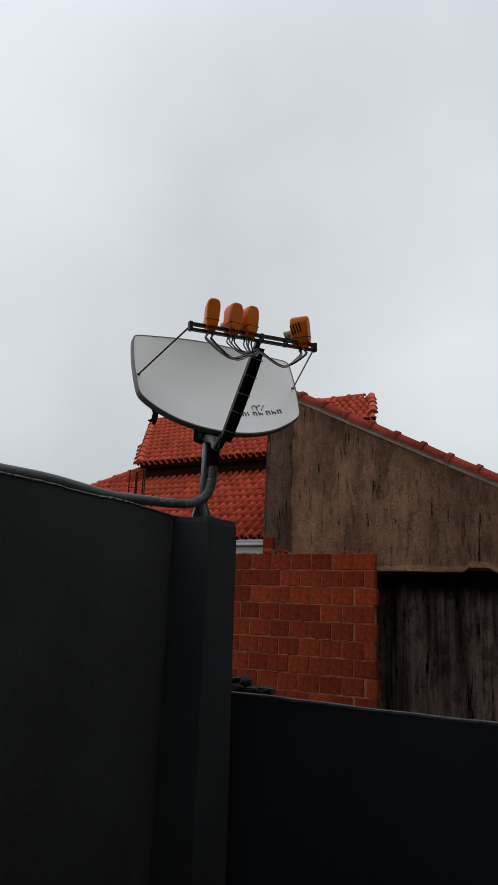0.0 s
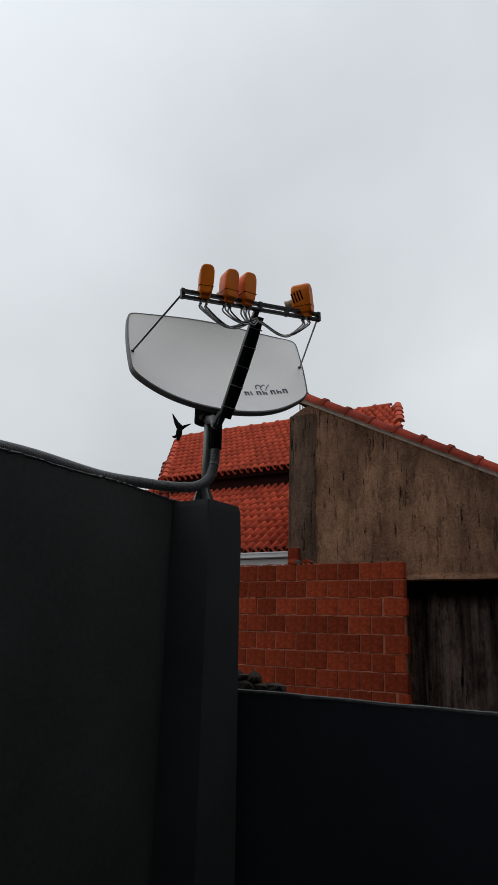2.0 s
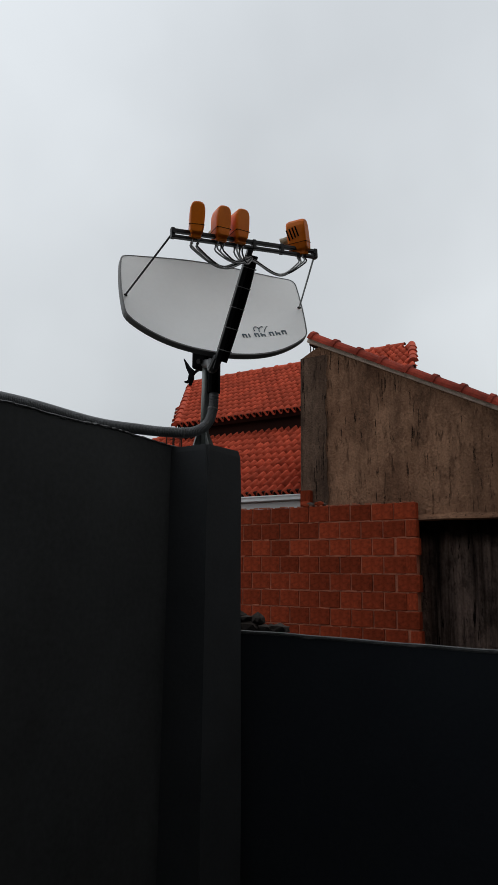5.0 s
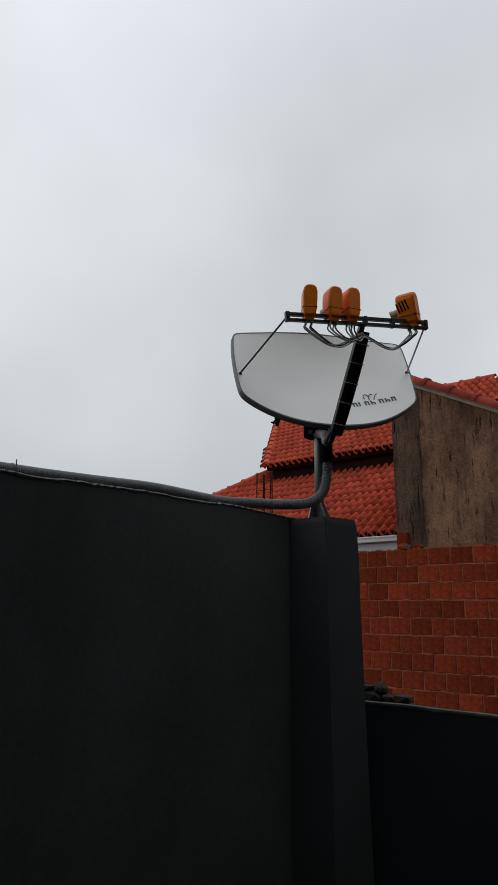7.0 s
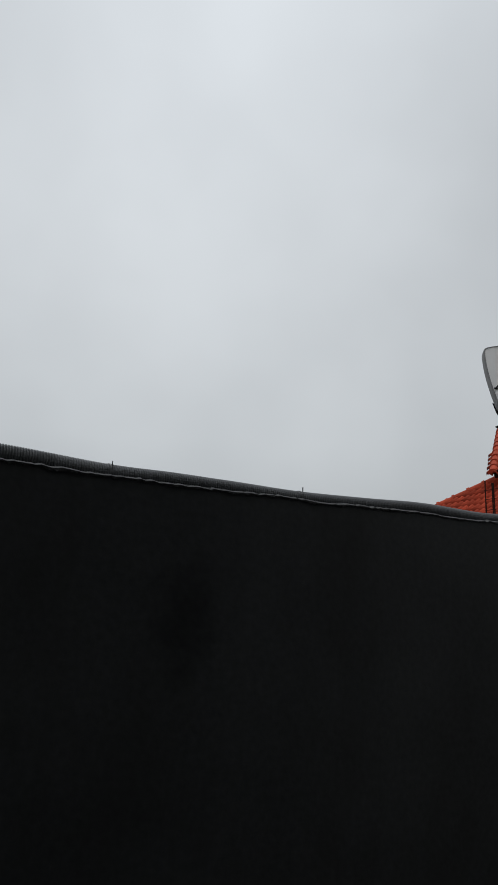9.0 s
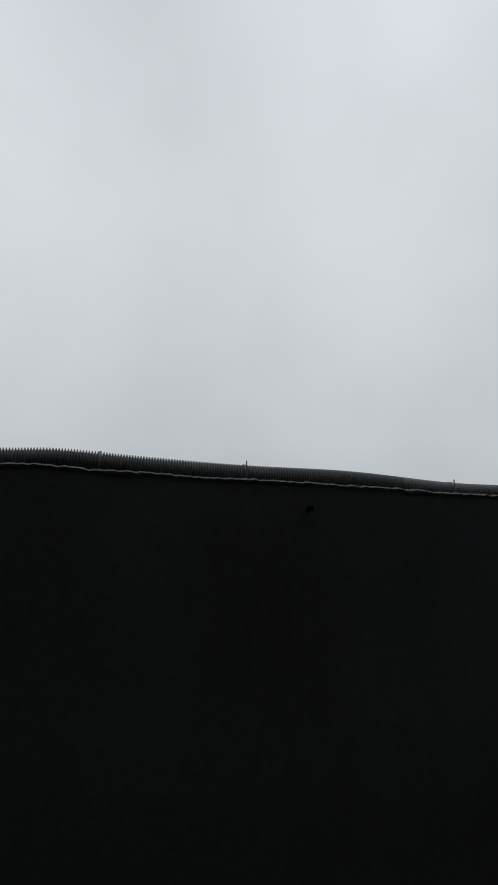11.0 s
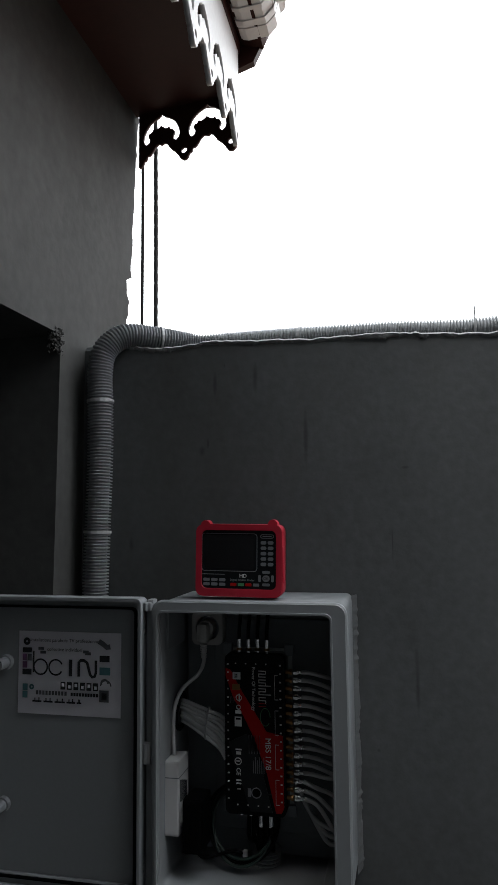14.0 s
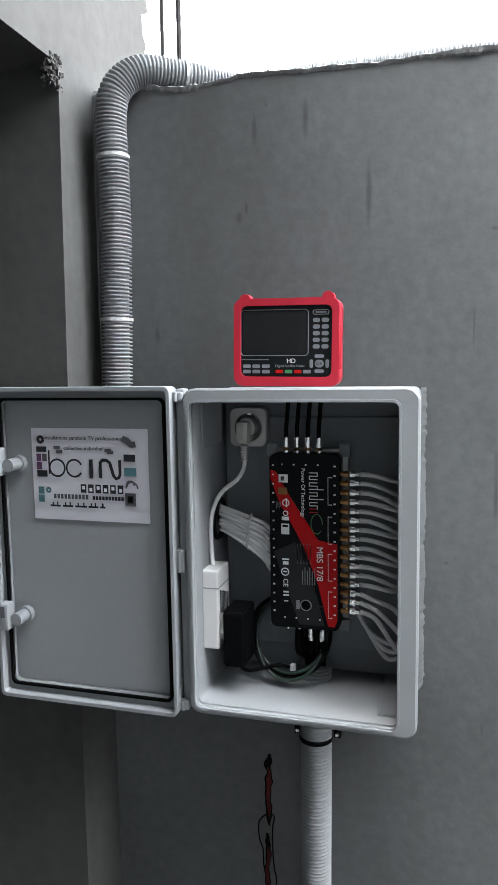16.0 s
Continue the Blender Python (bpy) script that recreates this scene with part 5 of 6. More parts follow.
groove = thing("wall_crack", "ragged chased groove in plaster showing red brick", "crack")
for c, z0, z1, half, seed in ((-0.329, 0.775, 0.635, 0.0062, 1.0), (-0.333, 0.585, 0.43, 0.0045, 7.0)):
    part("dark_lip", plate_bm(ragged_strip(c, z0 + 0.01, z1 - 0.02, half, seed, 0.0012), 0.002, facing(0, -0.0012, 0)), M_RUBBER, groove)
    part("brick_core", plate_bm(ragged_strip(c + 0.001, z0 - 0.02, z1, half * 0.72, seed, 0.0), 0.002, facing(0, -0.0030, 0)), M_REDCLAY, groove)
bm = bmesh.new()
for pts in (((-0.312, 0.69), (-0.328, 0.675), (-0.336, 0.655), (-0.334, 0.62), (-0.326, 0.60), (-0.324, 0.56), (-0.318, 0.53), (-0.316, 0.42)), ((-0.306, 0.69), (-0.296, 0.68), (-0.302, 0.655), (-0.303, 0.60), (-0.301, 0.55), (-0.296, 0.53), (-0.298, 0.42))):
    add_tube(bm, spline([(x - 0.018 + 0.004 * noise.noise((z * 70, x * 40, 2)), -0.0006, z - 0.045) for x, z in pts], 0.006), 0.0017, 5)
tagged(part("hairline_crack", bm, M_RUBBER), "thin dark branching crack in grey plaster", "crack")

# ---- hand-held meter on top of the enclosure ----
meter = thing("signal_meter", "red rubber cased hand-held signal meter on the enclosure", "meter")
GX, GZ, GY = -0.243, 1.6848, -0.162
case = part("case", plate_bm(rounded(0.196, 0.159, 0.017, 6), 0.050, facing(GX, GY + 0.018, GZ + 0.0005, -1), [rounded(0.170, 0.129, 0.012, 5, 0.0, 0.002)]), M_RED, meter, "red rubber bumper case")
part("back", plate_bm(rounded(0.186, 0.149, 0.012, 5), 0.02, facing(GX, GY + 0.03, GZ, -1)), M_RED, meter)
for x in (-0.076, 0.078):
    part("strap_lug", tube_bm([(GX + x, GY - 0.004, GZ + 0.079), (GX + x, GY + 0.020, GZ + 0.079)], 0.011, 14), M_RED, meter)
part("side_grip", box_bm((GX + 0.097, GY, GZ - 0.05), (GX + 0.1005, GY + 0.012, GZ + 0.03), 0.002), M_RED, meter)
panel = part("panel", plate_bm(rounded(0.171, 0.130, 0.012, 5), 0.010, facing(GX, GY + 0.003, GZ + 0.002, -1)), M_DARKPANEL, meter)
GF = facing(GX, GY - 0.0025, GZ + 0.002, -1)


def on_panel(u, v, w, h, r, m, name, lift=0.0, parent=None, holes=()):
    return part(name, plate_bm(rounded(w, h, r, 3, u, v), 0.0014, GF @ pose(0, 0, lift), holes), m, parent or meter)


on_panel(-0.022, 0.016, 0.128, 0.084, 0.007, M_KEY, "screen_frame", 0.0, None, [rounded(0.1255, 0.0815, 0.006, 3, -0.022, 0.016)])
on_panel(-0.022, 0.016, 0.120, 0.076, 0.003, M_SCREEN, "screen")
on_panel(0.064, 0.052, 0.030, 0.009, 0.004, M_KEY, "badge", 0.0, None, [rounded(0.0275, 0.0065, 0.003, 3, 0.064, 0.052)])
on_panel(0.064, 0.052, 0.02, 0.0025, 0.001, M_KEY, "badge_bar")
for r in range(5):
    for c in range(2):
        on_panel(0.056 + 0.016 * c, 0.038 - 0.0118 * r, 0.0125, 0.0075, 0.003, M_KEY, "key")
for r in range(2):
    for c in range(3):
        on_panel(-0.074 + 0.0182 * c, -0.045 - 0.0098 * r, 0.0145, 0.0065, 0.002, M_KEY, "key")
for c in range(4):
    on_panel(-0.012 + 0.0172 * c, -0.0545, 0.0135, 0.0062, 0.001, (M_REDPRINT, M_GREEN, M_REDPRINT, M_KEY)[c], "key")
on_panel(0.062, -0.040, 0.016, 0.014, 0.0065, M_KEY, "ok_key")
for u, v, w, h in ((0.062, -0.0265, 0.017, 0.006), (0.062, -0.0535, 0.017, 0.006), (0.0475, -0.040, 0.006, 0.015), (0.0765, -0.040, 0.006, 0.015)):
    on_panel(u, v, w, h, 0.0025, M_KEY, "arrow_key")
part("lettering", text_bm("OK", 0.008, GF @ pose(0.062, -0.040, 0.0012), 0.0003), M_DARKPANEL, meter)
part("lettering", text_bm("HD", 0.0115, GF @ pose(0.010, -0.0355, 0.0006), 0.0004), M_WHITEPRINT, meter)
part("lettering", text_bm("Digital Satellite Finder", 0.0062, GF @ pose(0.008, -0.0445, 0.0006), 0.0003), M_KEY, meter)
on_panel(-0.058, -0.033, 0.052, 0.0012, 0.0004, M_KEY, "bar")


# the enclosure is a deep one: it and all that sits in it reach out from the wall
for ob in (cab, ms, soc, plug, strip, psu, sheet):
    ob.scale.y = 1.165
for ob in (soc, plug, strip):
    ob.location = (-0.004, 0.0, -0.006)


# ---- neighbouring houses ----
SL = radians(34)
UP = Vector((math.cos(SL), 0, math.sin(SL)))
RIGHT = Vector((0, -1, 0))
OUT = Vector((-math.sin(SL), 0, math.cos(SL)))
TW, TL = 0.153, 0.27


def tile_mesh():
    """One S-shaped clay roof tile: a barrel and a shallow pan, open below, with thickness at its lower end."""
    bm = bmesh.new()
    prof = []
    for k in range(11):
        s = k / 10
        x = -TW / 2 + TW * 1.06 * s
        if s < 0.58:
            h = 0.076 * math.sin(math.pi * s / 0.58) ** 0.8
        else:
            h = -0.022 * math.sin(math.pi * (s - 0.58) / 0.42)
        prof.append((x, h))
    a = [bm.verts.new((x, -0.03, h + 0.020)) for x, h in prof]
    b = [bm.verts.new((x, TL, h * 0.96 + 0.002)) for x, h in prof]
    c = [bm.verts.new((x, -0.026, h + 0.002)) for x, h in prof]
    for k in range(10):
        bm.faces.new((a[k], a[k + 1], b[k + 1], b[k]))
        bm.faces.new((c[k], c[k + 1], a[k + 1], a[k]))
    me = bpy.data.meshes.new("roof_tile")
    bm.to_mesh(me)
    bm.free()
    me.materials.append(M_TILE)
    me.polygons.foreach_set("use_smooth", [True] * len(me.polygons))
    return me


TILE = tile_mesh()


def ridge_mesh(length=0.40, r=0.085, clay=M_TILE):
    bm = bmesh.new()
    rings = []
    for y, g in ((0, 1.20), (0.06, 1.20), (0.068, 1.0), (length, 0.94)):
        rings.append([bm.verts.new((r * g * math.cos(a), y, r * g * math.sin(a))) for a in [math.pi * k / 8 for k in range(9)]])
    for p, q in zip(rings, rings[1:]):
        for k in range(8):
            bm.faces.new((p[k], p[k + 1], q[k + 1], q[k]))
    bm.faces.new(rings[0])
    me = bpy.data.meshes.new("ridge_tile")
    bm.to_mesh(me)
    bm.free()
    me.materials.append(clay)
    return me


RIDGE = ridge_mesh()


def tiled_roof(parent, origin, left, right, v0, v1, size=1.0):
    """Tiles laid over a sloping deck from v0 up to v1; left(v) and right(v) bound each row."""
    o = Vector(origin)
    bm = bmesh.new()
    q = [o + RIGHT * left(v0) + UP * v0, o + RIGHT * right(v0) + UP * v0, o + RIGHT * right(v1) + UP * v1, o + RIGHT * left(v1) + UP * v1]
    top = [bm.verts.new(p - OUT * 0.01) for p in q]
    bot = [bm.verts.new(p - OUT * 0.09) for p in q]
    bm.faces.new(top)
    bm.faces.new(bot[::-1])
    for k in range(4):
        bm.faces.new((top[k], bot[k], bot[(k + 1) % 4], top[(k + 1) % 4]))
    deck = part("roof_deck", bm, M_TILE_UNDER, parent)
    lo, hi = left(v0), right(v0)
    # dark strip added to stop sky showing through the barrels, as their shade
    part("eave_closure", box_bm((lo, 0.03, -0.01), (hi, 0.07, 0.062 * size), 0, basis(o + UP * v0, RIGHT, UP, OUT)), M_TILE_UNDER, parent)
    tw, tl = TW * size, TL * size
    rows = int(round((v1 - v0) / tl))
    f = basis(o, RIGHT, UP, OUT)
    for r in range(rows):
        v = v0 + r * tl
        lo, hi = left(v + tl / 2), right(v + tl / 2)
        for c in range(int(math.floor(lo / tw)), int(math.ceil(hi / tw))):
            u = c * tw
            if u < lo - 0.05 or u > hi + 0.05:
                continue
            ob = new("roof_tile", TILE)
            ob.parent = deck
            ob.matrix_basis = f @ pose(u + random.uniform(-0.006, 0.006), v + random.uniform(-0.008, 0.008), random.uniform(0, 0.006), 0, 0, random.uniform(-1.2, 1.2)) @ Matrix.Scale(size, 4)
    return deck


def ridge_run(parent, a, b, mesh, step, up=None):
    a, b = Vector(a), Vector(b)
    d = (b - a).normalized()
    upv = (up or Vector((0, 0, 1)))
    z = (upv - d * upv.dot(d)).normalized()
    x = d.cross(z)
    n = int((b - a).length / step)
    for k in range(n):
        ob = new("ridge_tile", mesh)
        ob.parent = parent
        ob.matrix_basis = basis(a + d * step * k, x, d, z) @ pose(0, 0, random.uniform(-0.004, 0.004), random.uniform(-1, 1), 0, random.uniform(-1, 1))


red_house = thing("red_roofed_house", "neighbour house with two stepped red tile roofs", "house")
P0 = Vector((12.85, 7.19, 4.72))
P1 = Vector((13.15, 7.19, 4.47))
upper = tiled_roof(red_house, P0, lambda v: -0.08 - 0.53 * v, lambda v: 3.4 - 0.3 * v, 0.0, 3.24)
lower = tiled_roof(red_house, P1, lambda v: -1.01 + 0.90 * v if v < 0.49 else -0.57, lambda v: 3.25 - 0.42 * v, -2.93, 0.67)
ridge_run(upper, P0 + RIGHT * -0.08 + OUT * 0.03, P0 + RIGHT * -1.80 + UP * 3.24 + OUT * 0.03, RIDGE, 0.34, OUT)
ridge_run(lower, P1 + RIGHT * -3.65 + UP * -2.93 + OUT * 0.02, P1 + RIGHT * -0.50 + UP * 0.56 + OUT * 0.02, RIDGE, 0.36, OUT)
ridge_run(upper, P0 + RIGHT * -1.8 + UP * 3.26 + OUT * 0.02, P0 + RIGHT * 3.4 + UP * 3.26 + OUT * 0.02, RIDGE, 0.37, OUT)
# walls under the roofs
part("wall", box_bm((13.2, 3.0, -0.2), (17.5, 7.1, 4.62)), M_GABLE, red_house)
# added filler: keeps sky from showing between the roofs, dark like the gap's shade
part("gap_filler", box_bm((13.02, 3.75, 4.30), (13.20, 7.22, 4.80)), M_TILE_UNDER, red_house, "dark filler added to close the gap between the two roofs")
E_ = P1 + UP * -2.93
part("wall", box_bm((E_.x + 0.35, 2.75, -0.2), (13.4, 8.3, E_.z - 0.10)), M_GABLE, red_house)
gx, gz = E_.x - 0.02, E_.z
part("eave_gutter", box_bm((gx - 0.10, 2.85, gz - 0.10), (gx + 0.03, 8.0, gz - 0.005), 0.02), M_WHITEPVC, red_house, "white plastic eave gutter")
part("eave_board", box_bm((gx - 0.02, 2.85, gz - 0.30), (gx + 0.06, 8.0, gz - 0.105), 0.004), M_WHITEPVC, red_house)
for k in range(2):
    part("eave_bead", box_bm((gx - 0.112, 2.84, gz - 0.03 - 0.06 * k), (gx - 0.10, 8.0, gz - 0.015 - 0.06 * k), 0.003), M_WHITEPVC, red_house)

# dark finial on the roof corner: one plain carved shape
fin = bmesh.new()
c = Vector((13.6, 7.50, 6.10))
add_tube(fin, [c + Vector((0, 0.04, -0.25)), c + Vector((0, 0.02, -0.08)), c + Vector((0, 0, 0.10)), c + Vector((0, 0.05, 0.17))], 0.05, 8, True, [0.035, 0.075, 0.055, 0.02])
add_tube(fin, [c + Vector((0, 0.0, 0.0)), c + Vector((0, 0.12, 0.20)), c + Vector((0, 0.24, 0.42))], 0.05, 6, True, [0.06, 0.05, 0.01])
add_tube(fin, [c + Vector((0, 0.0, 0.0)), c + Vector((0, -0.12, 0.06)), c + Vector((0, -0.30, 0.10))], 0.05, 6, True, [0.05, 0.035, 0.01])
add_tube(fin, [c + Vector((0, 0.02, -0.10)), c + Vector((0, 0.14, -0.16)), c + Vector((0, 0.20, -0.14))], 0.03, 6, True, [0.04, 0.035, 0.02])
tagged(part("roof_finial", fin, M_RUBBER), "dark carved finial on the tiled roof corner", "finial")

# far small roof
far_house = thing("far_roofed_house", "small red tiled roof beyond the gable", "house")
P2 = Vector((14.65, 2.72, 6.2))
deck2 = tiled_roof(far_house, P2, lambda v: -1.6, lambda v: 0.03 - 0.36 * v if v < 0 else 0.03, -1.44, 0.2)
ridge_run(deck2, P2 + RIGHT * 0.42 + UP * -1.1 + OUT * 0.02, P2 + RIGHT * 0.02 + UP * 0.22 + OUT * 0.02, RIDGE, 0.33, OUT)
ridge_run(deck2, P2 + RIGHT * -1.6 + UP * 0.22 + OUT * 0.02, P2 + RIGHT * 0.02 + UP * 0.22 + OUT * 0.02, RIDGE, 0.36, OUT)
part("wall", box_bm((14.9, 2.6, -0.2), (18, 4.6, 5.5)), M_GABLE, far_house)

# gable house
M_MORTARBED = mat("pale_verge_mortar", (0.50, 0.39, 0.32), 0.95, var=0.4, scale=9, fine=60, bump=0.8, dist=0.012, spec=0.08)
gable = thing("gable_house", "weathered brown rendered house with red tile verge", "house")


def verge_z(y):
    return 5.11 - (2.63 - y) * 0.508


bm = bmesh.new()
n = 48
fr, bk = [], []
outl = [(1.16, 2.36), (1.16, -0.2), (2.80, -0.2), (2.79, 2.6), (2.795, 4.80), (2.60, 4.90)]
for k in range(n):
    y = 2.5 - k * 4.8 / n
    outl.append((y, verge_z(y) - 0.100 + 0.02 * noise.noise((y * 3, 1, 1))))
outl += [(-2.3, 2.50), (-2.3, 2.36)]
fr = [bm.verts.new((10.19, y, z)) for y, z in outl]
bk = [bm.verts.new((10.44, y, z)) for y, z in outl]
bm.faces.new(fr)
bm.faces.new(bk[::-1])
for k in range(len(fr)):
    q = (k + 1) % len(fr)
    bm.faces.new((fr[k], fr[q], bk[q], bk[k]))
part("wall", bm, M_GABLE, gable, "weathered brown rendered gable wall")
a, b = Vector((10.16, 2.66, verge_z(2.66))), Vector((10.16, -2.4, verge_z(-2.4)))
rdir = (b - a).normalized()
part("verge_mortar", box_bm((0.0, 0, -0.100), (0.22, (b - a).length, -0.030), 0.01, basis(a, Vector((1, 0, 0)), rdir, Vector((1, 0, 0)).cross(rdir) * (1 if Vector((1, 0, 0)).cross(rdir).z > 0 else -1))), M_MORTARBED, gable, "pale mortar bed under the verge")
M_VERGE = mat("old_verge_tile", (0.30, 0.045, 0.026), 0.8, var=0.4, scale=5, fine=40, bump=0.4, dist=0.006, dirt=(0.10, 0.022, 0.015), dirt_amt=0.6, rand=0.3, spec=0.12)
VERGE = ridge_mesh(0.44, 0.118, M_VERGE)
ridge_run(gable, a + Vector((0.06, 0, -0.055)), b + Vector((0.06, 0, -0.055)), VERGE, 0.405)
part("roof_slope", box_bm((0.1, 0, -0.12), (5.0, (b - a).length, -0.03), 0, basis(a, Vector((1, 0, 0)), rdir, Vector((1, 0, 0)).cross(rdir) * (1 if Vector((1, 0, 0)).cross(rdir).z > 0 else -1))), M_TILE_UNDER, gable)
part("wall_side", box_bm((10.44, 2.55, -0.2), (15, 2.8, 4.6)), M_GABLE, gable)
for k in range(3):
    y = 2.70 - 0.05 * k
    part("rebar", tube_bm([(10.3, y, 4.7), (10.3, y + 0.01, 5.05 - 0.05 * k)], 0.008, 6), M_RUST, gable)



def ragged_slab(side, z0, z1, x0, x1, seed, n=60):
    """A thin upright coat of render whose edges y = side(z) wander."""
    bm = bmesh.new()
    prev = None
    for i in range(n + 1):
        z = z0 + (z1 - z0) * i / n
        ya, yb = side(z)
        ya += 0.05 * noise.noise((seed, z * 3.1, 1)) + 0.03 * noise.noise((seed, z * 11, 2))
        ring = [bm.verts.new(q) for q in ((x0 + 0.012, ya + 0.01, z), (x0, ya - 0.01, z), (x0, yb + 0.01, z), (x0 + 0.012, yb, z), (x1, yb, z), (x1, ya, z))]
        if prev:
            for k in range(6):
                bm.faces.new((prev[k], prev[(k + 1) % 6], ring[(k + 1) % 6], ring[k]))
        prev = ring
    return bm


part("corner_render", ragged_slab(lambda z: (2.40, 2.80), 2.2, 4.79, 10.168, 10.20, 3.0), M_CORNER, gable, "dark weathered corner strip")

# dark lower wall with a cement ledge
lowwall = thing("dark_rendered_wall", "dark wet rendered wall with a rough cement ledge", "wall")
bm = bmesh.new()
n, m_ = 160, 30
rows = []
for i in range(n + 1):
    y = 1.25 - i * 4.95 / n
    col = []
    for j in range(m_ + 1):
        z = -0.2 + 2.60 * j / m_
        d = 0.045 * noise.noise((y * 5.5, 0.15 * z, 1)) + 0.03 * noise.noise((y * 14, 0.4 * z, 4)) + 0.01 * noise.noise((y * 30, 1.4 * z, 4))
        col.append(bm.verts.new((10.45 - abs(d) * 1.3, y, z)))
    rows.append(col)
for i in range(n):
    for j in range(m_):
        bm.faces.new((rows[i][j], rows[i + 1][j], rows[i + 1][j + 1], rows[i][j + 1]))
bmesh.ops.solidify(bm, geom=bm.faces[:], thickness=0.12)
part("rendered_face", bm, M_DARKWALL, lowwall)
bm = bmesh.new()
prev = None
for i in range(60):
    y = 1.09 - i * 4.6 / 59
    z = 2.36 + 0.02 * noise.noise((y * 2.2, 1, 1)) + (0.05 if -0.45 < y < -0.1 else 0) * 1.0
    ring = [bm.verts.new(p) for p in ((10.06 + 0.02 * noise.noise((y * 5, 2, 2)), y, z - 0.03), (10.08, y, z), (10.19, y, z + 0.05 + 0.03 * noise.noise((y * 3, 5, 1))), (10.19, y, z - 0.04))]
    if prev:
        for k in range(4):
            bm.faces.new((prev[k], prev[(k + 1) % 4], ring[(k + 1) % 4], ring[k]))
    prev = ring
part("cement_ledge", bm, M_GABLE, lowwall, "rough cement ledge")

part("overhang", box_bm((10.20, -2.3, 2.366), (10.60, 1.15, 2.50)), M_GABLE, lowwall, "underside of the overhanging gable")
part("side_return", box_bm((10.13, 1.165, -0.2), (10.60, 1.30, 2.34)), M_GABLE, lowwall)

# brick wall
bricks = thing("brick_wall", "bare red hollow-brick wall with ragged mortar", "wall")
BX, BYR, BW_, BH_ = 9.95, 1.03, 0.291, 0.211
PH = 0.228
bm = box_bm((BX + 0.010, 1.045, -0.2), (BX + 0.10, 6.4, 2.535))
part("mortar_core", bm, M_MORTAR, bricks)


def brick_mesh(w):
    bm = bmesh.new()
    add_box(bm, (0, 0, 0), (0.11, w, BH_), 0.006, seg=1)
    me = bpy.data.meshes.new("brick")
    bm.to_mesh(me)
    bm.free()
    me.materials.append(M_BRICK)
    return me


B_FULL, B_HALF = brick_mesh(BW_), brick_mesh(BW_ / 2 - 0.006)
for r in range(13):
    z = 2.555 - (r + 1) * PH + 0.006
    y = BYR
    first = r % 2
    k = 0
    while y < 4.6:
        me = B_HALF if (first and k == 0) else B_FULL
        w = BW_ / 2 - 0.006 if me is B_HALF else BW_
        ob = new("brick", me)
        ob.parent = bricks
        ob.matrix_basis = pose(BX - random.uniform(0, 0.008) , y + (random.uniform(-0.03, 0.022) if k == 0 else 0), z + random.uniform(-0.004, 0.004) + 0.006 * noise.noise((y, r, 0)), random.uniform(-0.5, 0.5), 0, random.uniform(-0.4, 0.4))
        y += w + 0.018
        k += 1
bm = bmesh.new()
for r in range(13):
    for k in range(70):
        y = 1.06 + k * 0.05
        if random.random() < 0.55:
            z = 2.555 - r * PH + random.uniform(-0.008, 0.004)
            add_box(bm, (BX - random.uniform(0.0, 0.010), y, z - random.uniform(0.004, 0.010)), (BX + 0.02, y + random.uniform(0.03, 0.09), z + random.uniform(0.004, 0.012)))
tagged(part("mortar_squeeze", bm, M_MORTAR, bricks), kind="stuff")
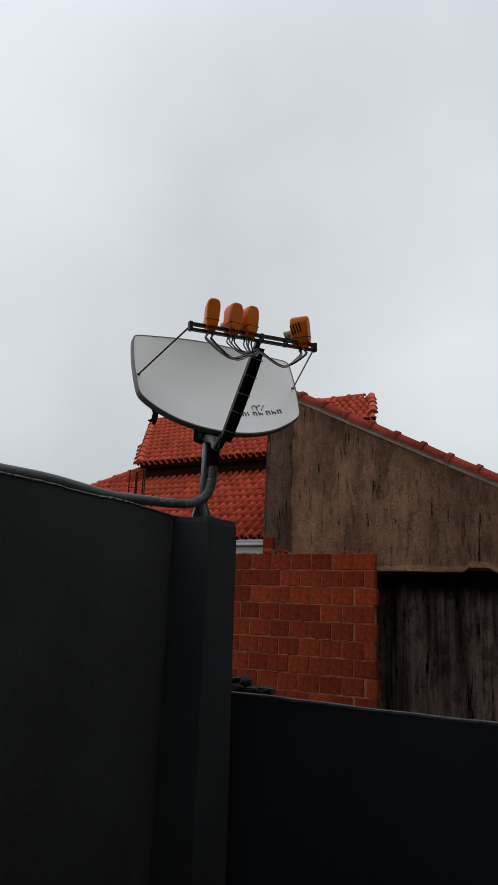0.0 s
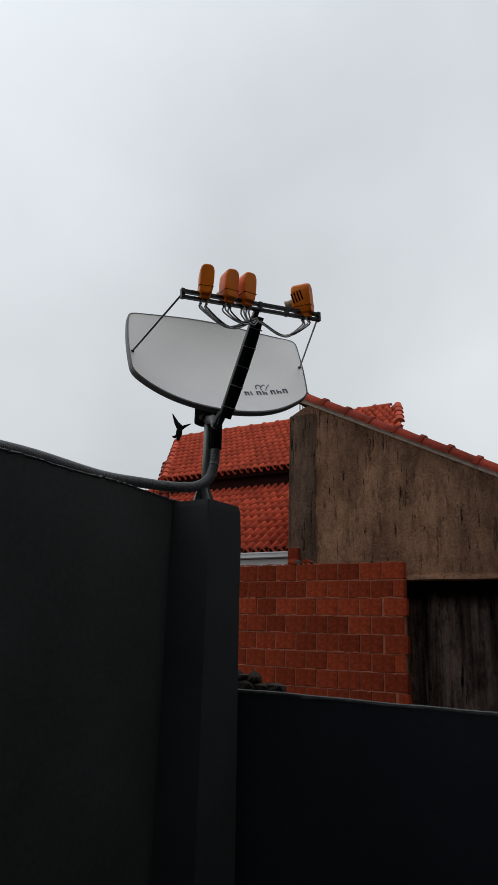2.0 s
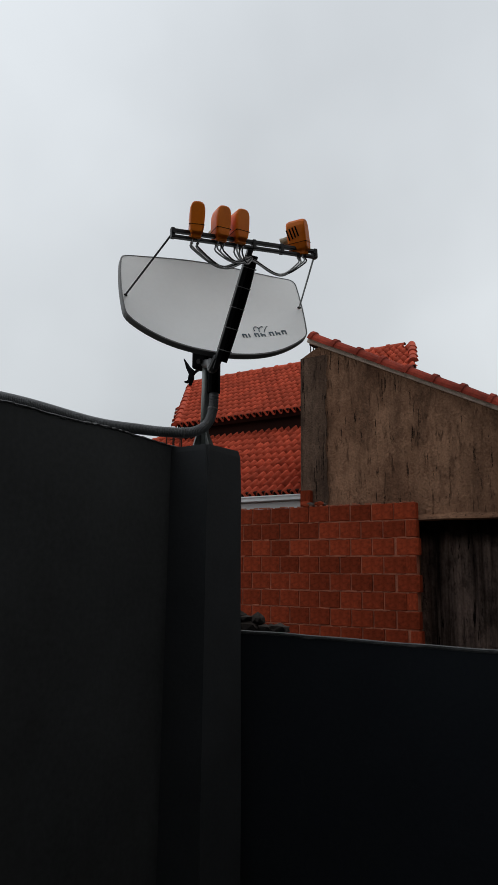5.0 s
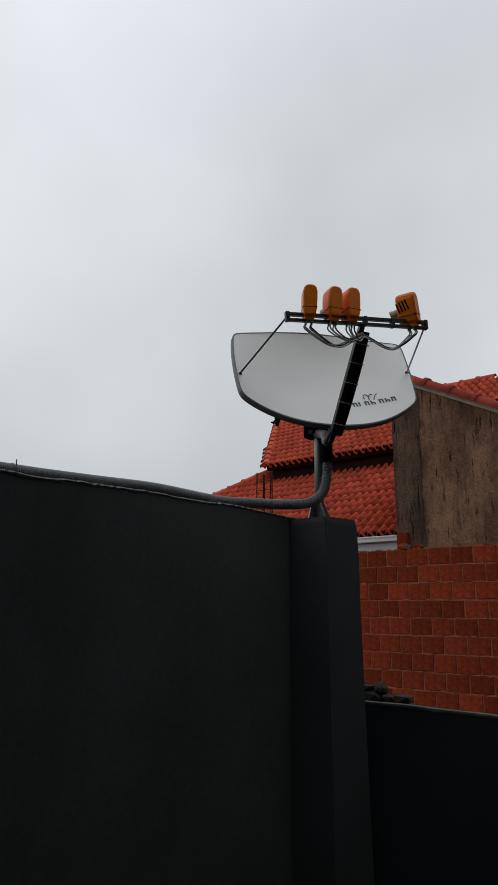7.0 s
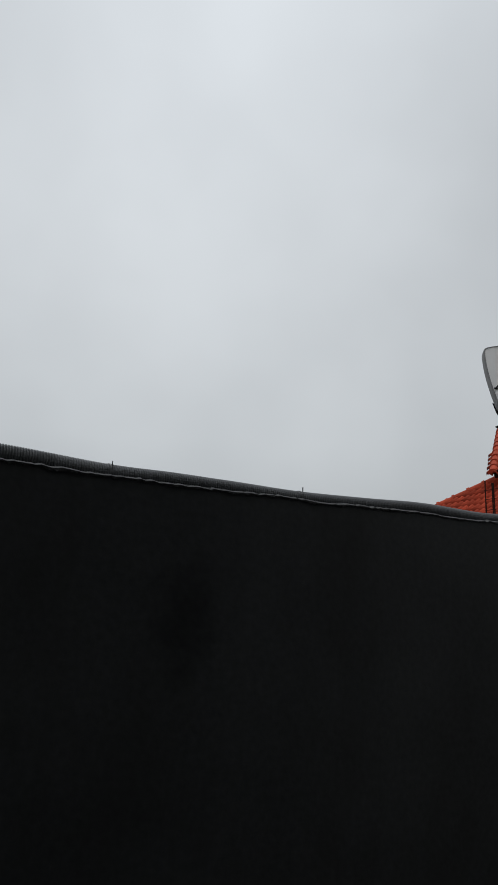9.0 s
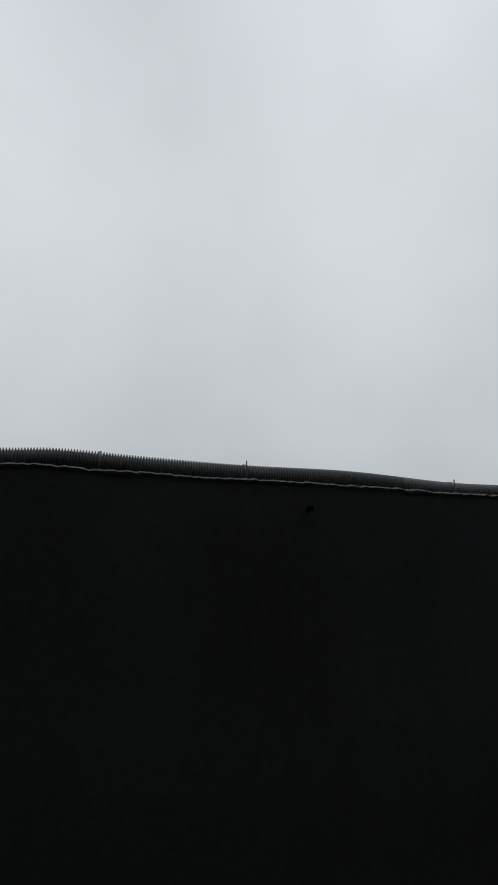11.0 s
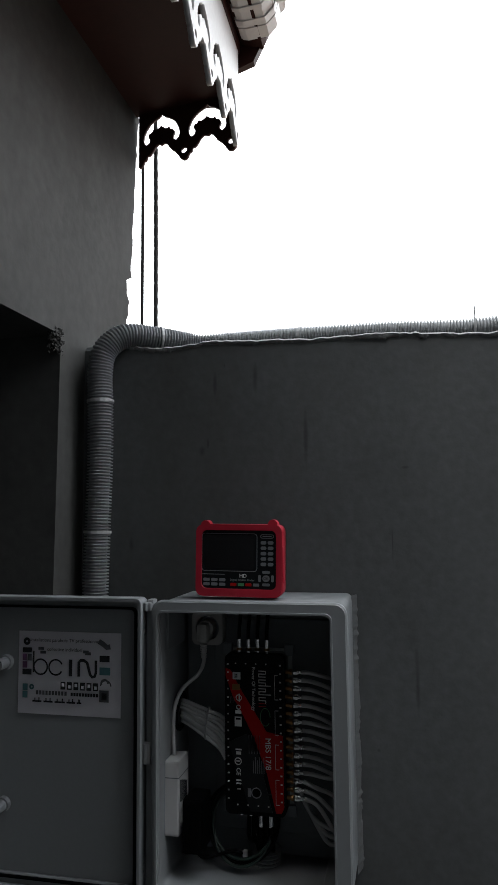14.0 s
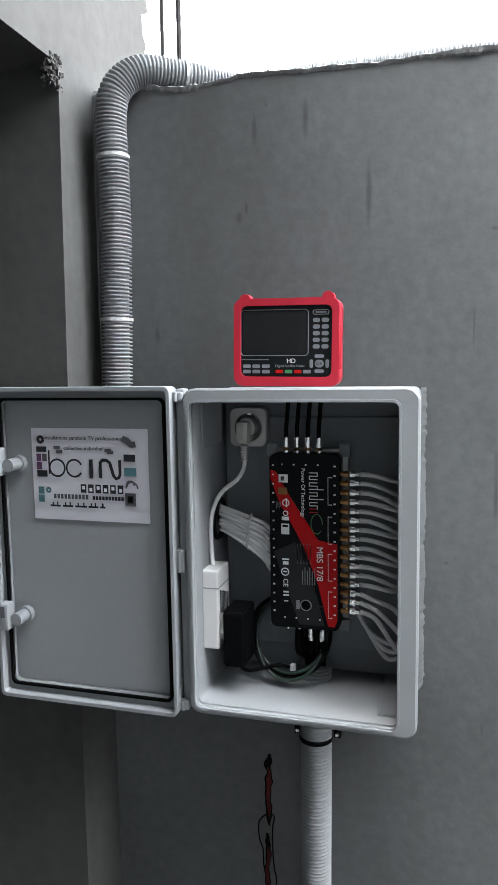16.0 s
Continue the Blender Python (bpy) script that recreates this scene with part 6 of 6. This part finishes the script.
for k in range(11):
    w = random.uniform(0.04, 0.10)
    bm = bmesh.new()
    for v in bmesh.ops.create_icosphere(bm, subdivisions=2, radius=w)["verts"]:
        v.co *= 1 + 0.35 * noise.noise(v.co * 14 + Vector((k * 3, 0, 0)))
        v.co.z *= 0.6
    bmesh.ops.translate(bm, verts=bm.verts[:], vec=(BX + 0.06, 2.3 + 0.26 * k * 0.35 + random.uniform(0, 0.1), 2.56 + w * 0.25))
    if k < 4:
        tagged(part("brick_shard", bm, (M_STONE, M_BRICK)[k % 2]), "broken lump lying on the brick wall", "rubble", "rubble lumps")
    else:
        bm.free()
part("brick_stub", box_bm((BX + 0.14, 2.62, 2.3), (BX + 0.26, 2.78, 2.80), 0.01), M_BRICK, bricks, "broken brick stub")

# starter bars before the roof
bars = thing("starter_bars", "bundle of thin rusty starter bars", "rebar")
for k, (y, x) in enumerate(((6.47, 11.5), (6.38, 11.6), (6.26, 11.5), (6.18, 11.6), (6.05, 11.5))):
    part("rebar", tube_bm([(x, y, 0.0), (x, y + 0.01, 2.5), (x, y + 0.03 * (k - 2) / 2, 4.30 - 0.03 * (k % 3))], 0.013, 6), M_RUST, bars)
for z in (3.75, 3.95, 4.12):
    part("stirrup", tube_bm([(11.5, 6.05, z), (11.5, 6.47, z)], 0.006, 5), M_RUST, bars)

# stones lying behind the low wall
for k in range(12):
    w = random.uniform(0.022, 0.045)
    x, y = 4.205 + random.uniform(0, 0.04), -0.035 - 0.024 * k + random.uniform(-0.01, 0.01)
    z = 1.356 + w * 0.55 + (0.042 if k in (1, 3, 5, 6) else 0.0)
    bm = bmesh.new()
    sc = Vector((random.uniform(0.8, 1.2), random.uniform(0.9, 1.5), random.uniform(0.55, 0.85)))
    for v in bmesh.ops.create_icosphere(bm, subdivisions=1, radius=w)["verts"]:
        v.co *= random.uniform(0.75, 1.25)
        v.co = Vector((v.co.x * sc.x, v.co.y * sc.y, v.co.z * sc.z))
    bmesh.ops.translate(bm, verts=bm.verts[:], vec=(x, y, z))
    tagged(part("rubble_stone", bm, M_STONE), "dark rough rubble stone lying on the low wall", "stone", "rubble stones")

# nail in the wall
nail = tube_bm([(1.164, 0.0, 2.120), (1.164, -0.022, 2.124)], 0.005, 6)
add_box(nail, (1.154, -0.026, 2.118), (1.174, -0.021, 2.130), 0.002)
tagged(part("wall_plug", nail, M_RUBBER), "small dark plug stuck in the wall", "plug")
